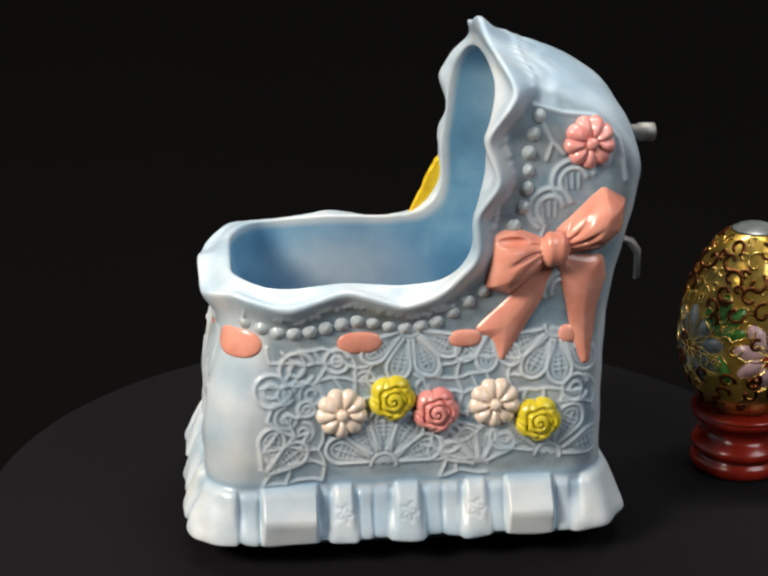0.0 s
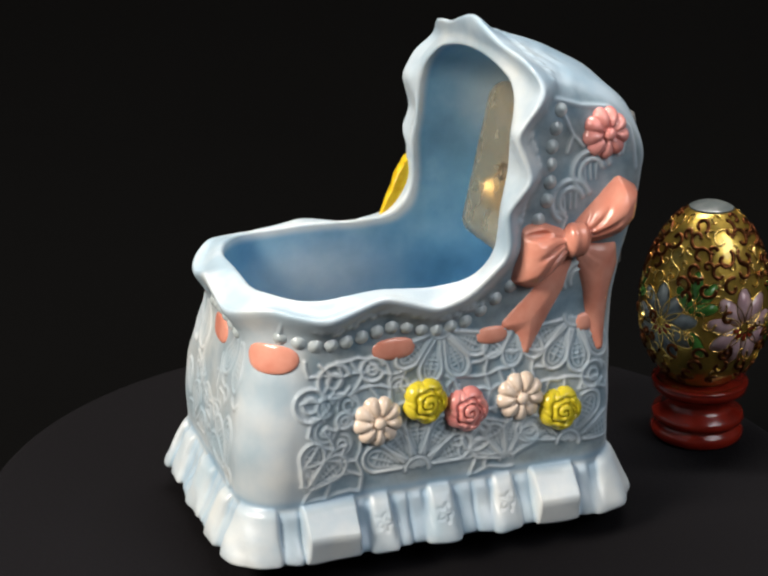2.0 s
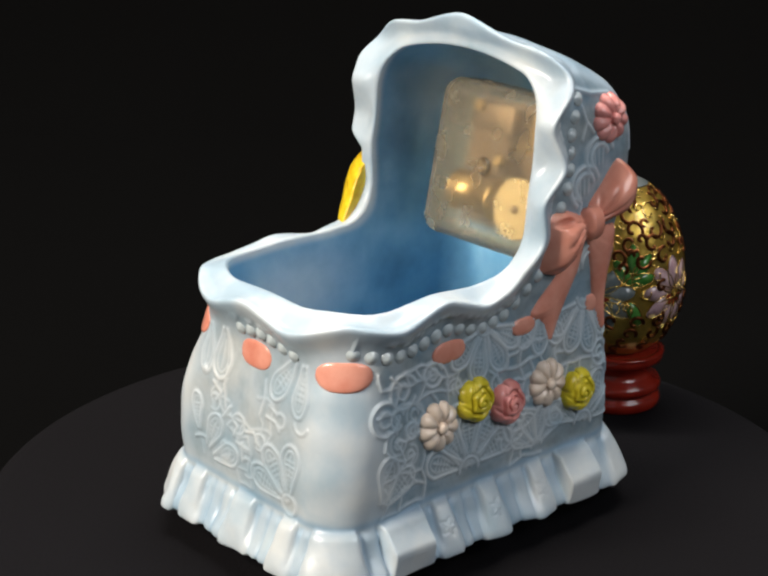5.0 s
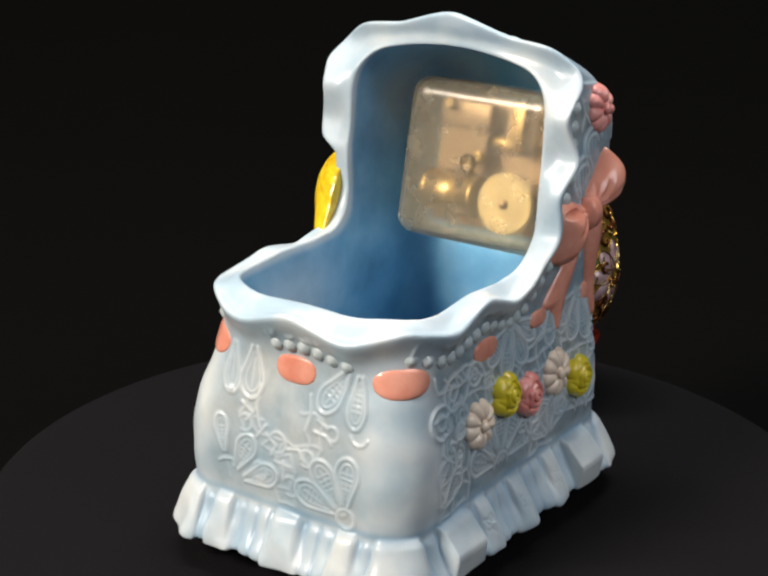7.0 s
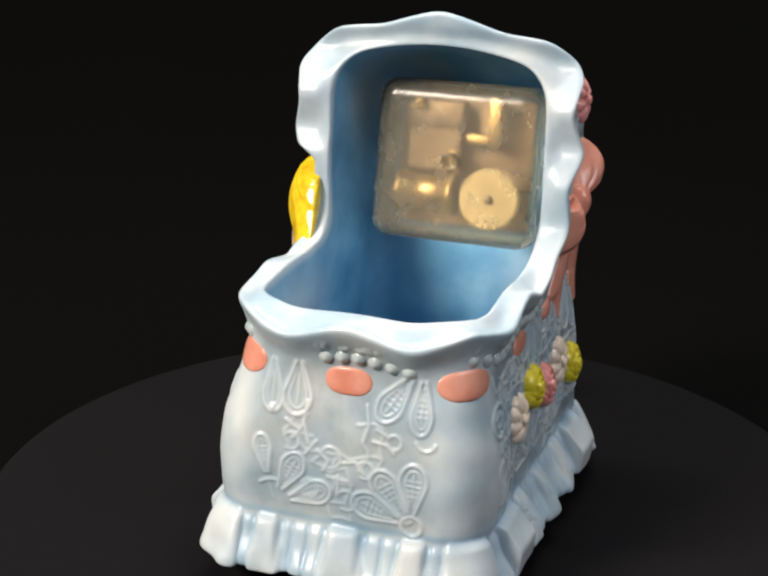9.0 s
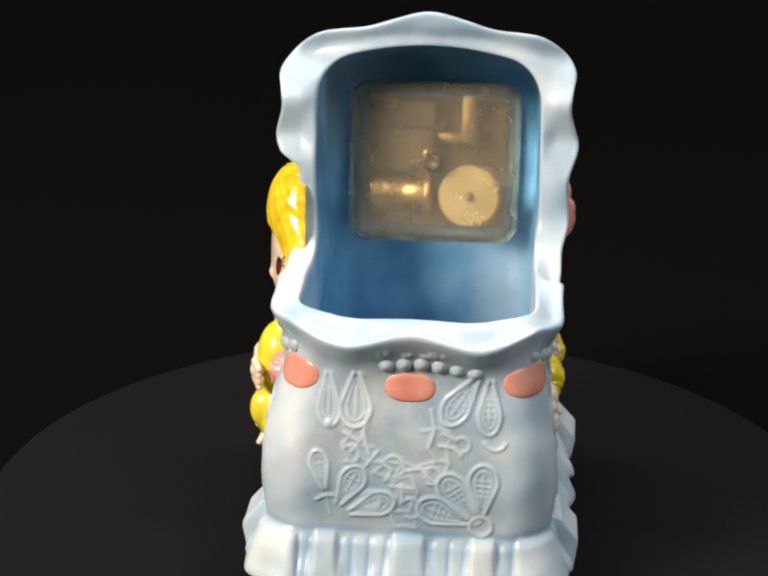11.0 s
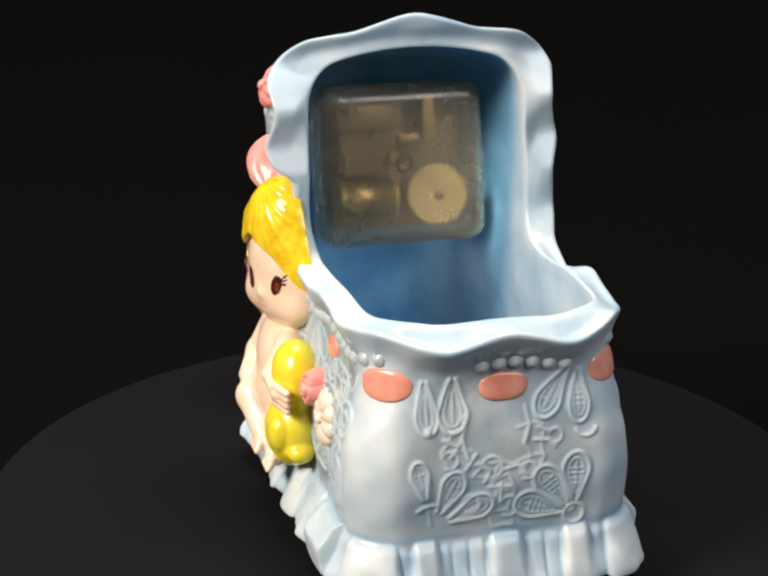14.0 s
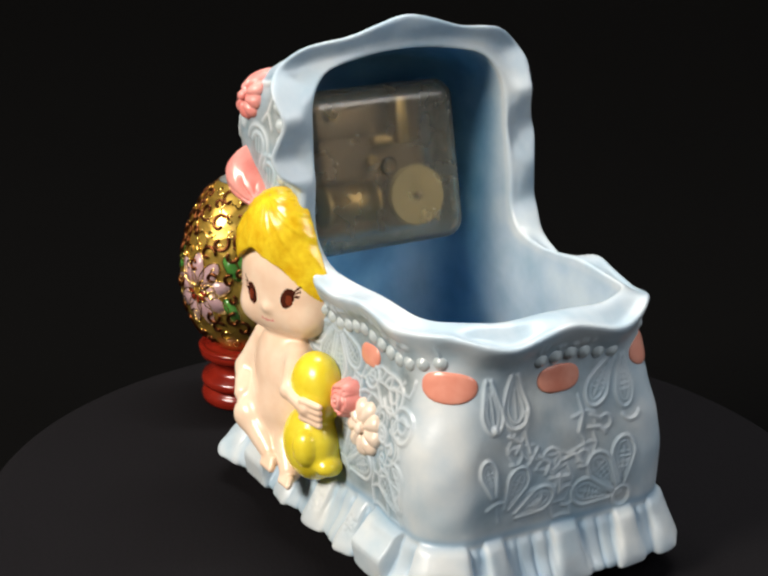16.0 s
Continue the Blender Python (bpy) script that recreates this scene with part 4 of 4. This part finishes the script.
def build_movement():
    top = thing("music_movement", "wind-up musical movement in a clear plastic case", "music box")
    f = rounded_case((2.0, 5.35, 5.05), 0.6, 0.12)
    v, q = skin(lambda x, y, z: np.maximum(np.maximum(f(x, y, z), -(f(x, y, z) + 0.13)), x - 0.75), (-1.2, -2.9, -2.8), (1.2, 2.9, 2.8), 0.06, 0.3)
    case = piece("case", quad_mesh("case", v, q, [PLASTIC]), top, "clear plastic case with rounded corners")
    case.visible_shadow = False
    part("base_plate", box((0.14, 4.5, 4.2), (0.85, 0, 0), 0.04), BRONZE, top, "brassy base plate")
    cyl = lathe([(0.62, -0.95), (0.66, -0.9), (0.66, -0.78), (0.56, -0.76), (0.56, 0.76), (0.66, 0.78), (0.66, 0.9), (0.62, 0.95)], 40)
    cyl.transform(Matrix.Translation((0.001, 0.0105, -0.0105)) @ Matrix.Rotation(math.pi / 2, 4, "X"))
    part("pin_cylinder", cyl, BRASS, top, "polished brass pin cylinder")
    gov = lathe([(0.9, 0), (0.97, 0.04), (0.97, 0.16), (0.92, 0.2), (0.16, 0.2), (0.15, 0.24)], 24)
    gov.transform(Matrix.Translation((-0.003, -0.0115, -0.0105)) @ Matrix.Rotation(-math.pi / 2, 4, "Y"))
    wheel = part("gear_wheel", gov, GOVERNOR, top, "cream plastic gear wheel", False)
    hub = lathe([(0.13, 0), (0.13, 0.3), (0.08, 0.33)], 16)
    hub.transform(Matrix.Translation((-0.003, -0.0115, -0.0105)) @ Matrix.Rotation(-math.pi / 2, 4, "Y"))
    part("hub", hub, BRONZE, wheel, "small dark hub")
    comb = bmesh.new()
    for i in range(18):
        b = box((0.06, 0.08, 1.3), (0.05, 1.75 - i * 0.095, 0.35), 0.01)
        tmp = bpy.data.meshes.new("tooth")
        b.to_mesh(tmp)
        b.free()
        comb.from_mesh(tmp)
        bpy.data.meshes.remove(tmp)
    part("comb", comb, BRONZE, top, "steel comb with tuned teeth", False)
    part("comb_block", box((0.5, 1.85, 0.9), (0.25, 0.95, 1.45), 0.06), BRONZE, top)
    part("spring_barrel", box((0.5, 0.42, 1.5), (0.1, -1.05, 1.35), 0.05), BRASS, top, "brass bridge")
    part("governor", box((0.4, 0.9, 0.3), (0.3, -0.55, 0.75), 0.05), BRASS, top, "brass governor bracket")
    for y, z in ((1.45, 1.75), (0.2, 0.2)):
        s = lathe([(0.2, 0), (0.2, 0.12), (0.14, 0.18), (0.06, 0.18), (0.05, 0.1)], 20)
        s.transform(Matrix.Translation((-0.001, y * 0.01, z * 0.01)) @ Matrix.Rotation(-math.pi / 2, 4, "Y"))
        part("screw", s, BRASS, top, "brass screw")
    boss = lathe([(0.28, 0), (0.28, 0.06), (0.22, 0.09), (0.13, 0.09), (0.1, 0.02)], 24)
    boss.transform(Matrix.Translation((-0.0098, 0.0005, 0.0005)) @ Matrix.Rotation(-math.pi / 2, 4, "Y"))
    part("boss", boss, PLASTIC, top, "round moulded boss on the clear case")
    shaft = lathe([(0.22, 0), (0.22, 1.62), (0.28, 1.64), (0.28, 2.1), (0.24, 2.14)], 20)
    shaft.transform(Matrix.Translation((0.009, 0.001, 0.018)) @ Matrix.Rotation(radians(79), 4, "Y"))
    part("winding_shaft", shaft, STEEL, top, "grey metal winding shaft through the back")
    lever = bmesh.new()
    pts = [Vector((0.009, 0.0, -0.009)), Vector((0.024, 0.0, -0.0115)), Vector((0.0312, 0.0, -0.0125)), Vector((0.0344, 0, -0.0155)), Vector((0.0362, 0, -0.0235))]
    rings = []
    for p in pts:
        rings.append([lever.verts.new(p + Vector((0.0009 * math.cos(k * math.pi / 4), 0.0018 * math.sin(k * math.pi / 4), 0.0009 * math.cos(k * math.pi / 4)))) for k in range(8)])
    for a, b in zip(rings, rings[1:]):
        for i in range(8):
            lever.faces.new((a[i], a[(i + 1) % 8], b[(i + 1) % 8], b[i]))
    lever.faces.new(rings[0])
    lever.faces.new(rings[-1])
    part("stop_lever", lever, STEEL, top, "thin bent metal stop lever")
    return top


MOVEMENT = build_movement()


# ---- cloisonne egg on its stand ----
def egg_radius(u):
    """Half width of the egg at height u, from 0 at its bottom to 1 at its top."""
    return 2.2 * np.sqrt(np.clip(1 - ((u - 0.44) / np.where(u < 0.44, 0.44, 0.56)) ** 2, 0, 1)) * (1 - 0.07 * np.clip(u - 0.44, 0, 1))


EGG_H = 6.55


def egg_enamel():
    m, nt, b = material("cloisonne_enamel")
    n = noise_node(nt, 110.0)
    v = nt.nodes.new("ShaderNodeTexVoronoi")
    tc = nt.nodes.new("ShaderNodeTexCoord")
    v.inputs["Scale"].default_value = 170.0
    nt.links.new(tc.outputs["Object"], v.inputs["Vector"])
    sep = nt.nodes.new("ShaderNodeSeparateXYZ")
    nt.links.new(tc.outputs["Object"], sep.inputs[0])
    gold = ramp(nt, n.outputs["Fac"], [(0.28, (0.30, 0.18, 0.03)), (0.5, (0.72, 0.48, 0.09)), (0.66, (0.50, 0.36, 0.08)), (0.8, (0.12, 0.13, 0.06))])
    nt.links.new(gold.outputs["Color"], b.inputs["Base Color"])
    b.inputs["Metallic"].default_value = 0.8
    b.inputs["Roughness"].default_value = 0.3
    b.inputs["Coat Weight"].default_value = 0.6
    bump(nt, b, v.outputs["Distance"], 0.5, 0.0008)
    return m


def build_egg():
    stand = thing("egg_stand", "red lacquered turned wooden egg stand", "stand")
    part("pedestal", lathe([(1.0, 0), (1.45, 0.0), (1.55, 0.12), (1.58, 0.3), (1.5, 0.5), (1.3, 0.58), (1.5, 0.66), (1.58, 0.82), (1.52, 1.0), (1.25, 1.12), (1.15, 1.3), (1.16, 1.5), (1.3, 1.66),
                            (1.58, 1.78), (1.62, 1.95), (1.58, 2.12), (1.45, 2.16), (1.2, 1.95), (0.5, 1.85)], 96), RED, stand)
    part("rim_band", lathe([(1.60, 2.0), (1.64, 2.04), (1.64, 2.10), (1.60, 2.14)], 96), RED, stand)
    egg = thing("cloisonne_egg", "gilt cloisonne egg with enamelled flowers and scrolls on a red stand", "ornament")
    us = [0.5 - 0.5 * math.cos(math.pi * i / 48) for i in range(49)]
    part("shell", lathe([(max(0.02, float(egg_radius(np.array(u)))), u * EGG_H) for u in us], 96), egg_enamel(), egg, "gilt enamelled shell")
    rnd = random.Random(3)

    def surf(a, u, off=0.0):
        r = float(egg_radius(np.array(u))) + off
        return Vector((r * math.cos(a), r * math.sin(a), u * EGG_H)) * 0.01

    def wire(path, r, mat, name):
        bm = bmesh.new()
        rings = []
        for i, p in enumerate(path):
            t = (path[min(i + 1, len(path) - 1)] - path[max(i - 1, 0)]).normalized()
            n = Vector((p.x, p.y, 0.0)).normalized()
            s = t.cross(n).normalized()
            rings.append([bm.verts.new(p + (n * math.cos(k * math.pi / 3) + s * math.sin(k * math.pi / 3)) * r * 0.01) for k in range(6)])
        for a, b in zip(rings, rings[1:]):
            for i in range(6):
                bm.faces.new((a[i], a[(i + 1) % 6], b[(i + 1) % 6], b[i]))
        bm.faces.new(rings[0][::-1])
        bm.faces.new(rings[-1])
        return part(name, bm, mat, egg)

    brown = metal("dark_copper_wire", (0.16, 0.055, 0.02), 0.35)

    def scroll(a0, u0, size, spin, mat):
        path = []
        for i in range(20):
            q = i / 19
            rad = size * (1 - 0.75 * q)
            ang = spin * (q * 5.2) + rnd.random() * 0.02 + a0 * 3
            u = u0 + rad * math.sin(ang) / EGG_H
            rr = max(0.5, float(egg_radius(np.array(min(max(u, 0.03), 0.97)))))
            path.append(surf(a0 + rad * math.cos(ang) / rr, min(max(u, 0.03), 0.97), 0.02))
        wire(path, 0.034 if mat is GOLD else 0.066, mat, "scroll_wire")

    def blob(a0, u0, ra, ru, tilt, mat, name, off=0.02):
        bm = bmesh.new()
        rr = float(egg_radius(np.array(u0)))
        c = bm.verts.new(surf(a0, u0, off + 0.012))
        ring = []
        for i in range(14):
            q = 2 * math.pi * i / 14
            e, f = ra * math.cos(q), ru * math.sin(q)
            e, f = e * math.cos(tilt) - f * math.sin(tilt), e * math.sin(tilt) + f * math.cos(tilt)
            ring.append(bm.verts.new(surf(a0 + e / rr, min(max(u0 + f / EGG_H, 0.02), 0.98), off)))
        low = [bm.verts.new(v.co * 1.0 - Vector((v.co.x, v.co.y, 0)).normalized() * 0.0006) for v in ring]
        for i in range(14):
            bm.faces.new((c, ring[i], ring[(i + 1) % 14]))
            bm.faces.new((ring[i], low[i], low[(i + 1) % 14], ring[(i + 1) % 14]))
        edge = [v.co.copy() for v in ring]
        part(name, bm, mat, egg)
        wire(edge + edge[:2], 0.022, GOLD, "cloison")

    pink = glaze("pink_enamel", (0.40, 0.25, 0.28), (0.58, 0.41, 0.42), 0.14)
    green = glaze("green_enamel", (0.04, 0.16, 0.03), (0.10, 0.30, 0.06), 0.12)
    sky = glaze("blue_grey_enamel", (0.13, 0.16, 0.17), (0.24, 0.27, 0.27), 0.12)
    ruby = glaze("ruby_enamel", (0.20, 0.02, 0.01), (0.32, 0.04, 0.02), 0.12)
    # four large blossoms round the egg's belly, with leaves and scrolls between
    for k, (deg, mat) in enumerate(((-84, pink), (12, sky), (110, pink), (200, sky))):
        a = radians(deg)
        for j in range(9):
            q = 2 * math.pi * j / 9 + 0.2
            blob(a + 0.34 * math.cos(q), 0.43 + 0.115 * math.sin(q), 0.60, 0.30, q, mat, "petal")
        for j in range(5):
            q = math.pi + math.pi * j / 4
            blob(a + 0.12 * math.cos(q), 0.42 + 0.035 * math.sin(q), 0.17, 0.10, q, ruby, "stamen", 0.035)
        for da, u, tl in ((-0.62, 0.60, 0.9), (-0.78, 0.64, 1.6), (-0.66, 0.53, 0.2), (-0.95, 0.57, 2.2), (0.6, 0.34, 2.0)):
            blob(a + da, u, 0.52, 0.22, tl, green, "leaf")
    pale = glaze("pale_grey_enamel", (0.10, 0.12, 0.12), (0.22, 0.24, 0.23), 0.3)
    part("crown_cap", lathe([(max(0.02, float(egg_radius(np.array(u))) + 0.025), u * EGG_H + 0.02) for u in np.linspace(0.966, 1.0, 9)], 64), pale, egg, "pale grey enamel cap")
    for row, (u, n, size) in enumerate(((0.91, 8, 0.26), (0.85, 12, 0.32), (0.78, 14, 0.34), (0.71, 15, 0.34), (0.64, 15, 0.32), (0.29, 16, 0.30), (0.22, 14, 0.28), (0.16, 12, 0.25), (0.11, 10, 0.2))):
        for i in range(n):
            scroll(2 * math.pi * (i + 0.5 * (row % 2)) / n, u + rnd.uniform(-0.012, 0.012), size, 1 if (i + row) % 2 else -1, brown if i % 4 else GOLD)
            if u > 0.5:
                scroll(2 * math.pi * (i + 0.5 + 0.5 * (row % 2)) / n, u + 0.03, 0.16, 1 if i % 2 else -1, GOLD if i % 3 else brown)
    for i in range(64):
        scroll(rnd.uniform(0, 6.28), rnd.uniform(0.31, 0.62), rnd.uniform(0.16, 0.26), rnd.choice((1, -1)), brown if i % 3 == 0 else GOLD)
    return stand, egg


STAND, EGG = build_egg()


# ---- everything on the turntable turns with it ----
def motions():
    stations = [0.5 * i for i in range(33)]

    def spin(ob, place):
        walk(ob, [(t, pose(0, 0, 0, 0, 0, turned(t)) @ place) for t in stations])
    walk(TURNTABLE, [(t, pose(-0.0083, 0.006, -0.0020, 0, 0, turned(t))) for t in stations])
    spin(PLANTER, pose(0, 0.004, 0.006))
    spin(MOVEMENT, pose(0.0325, 0.0036, 0.1002, 0, 12, 0))
    spin(STAND, pose(0.1042, 0.0168, -0.0020))
    spin(EGG, pose(0.1042, 0.0168, 0.0165))


motions()
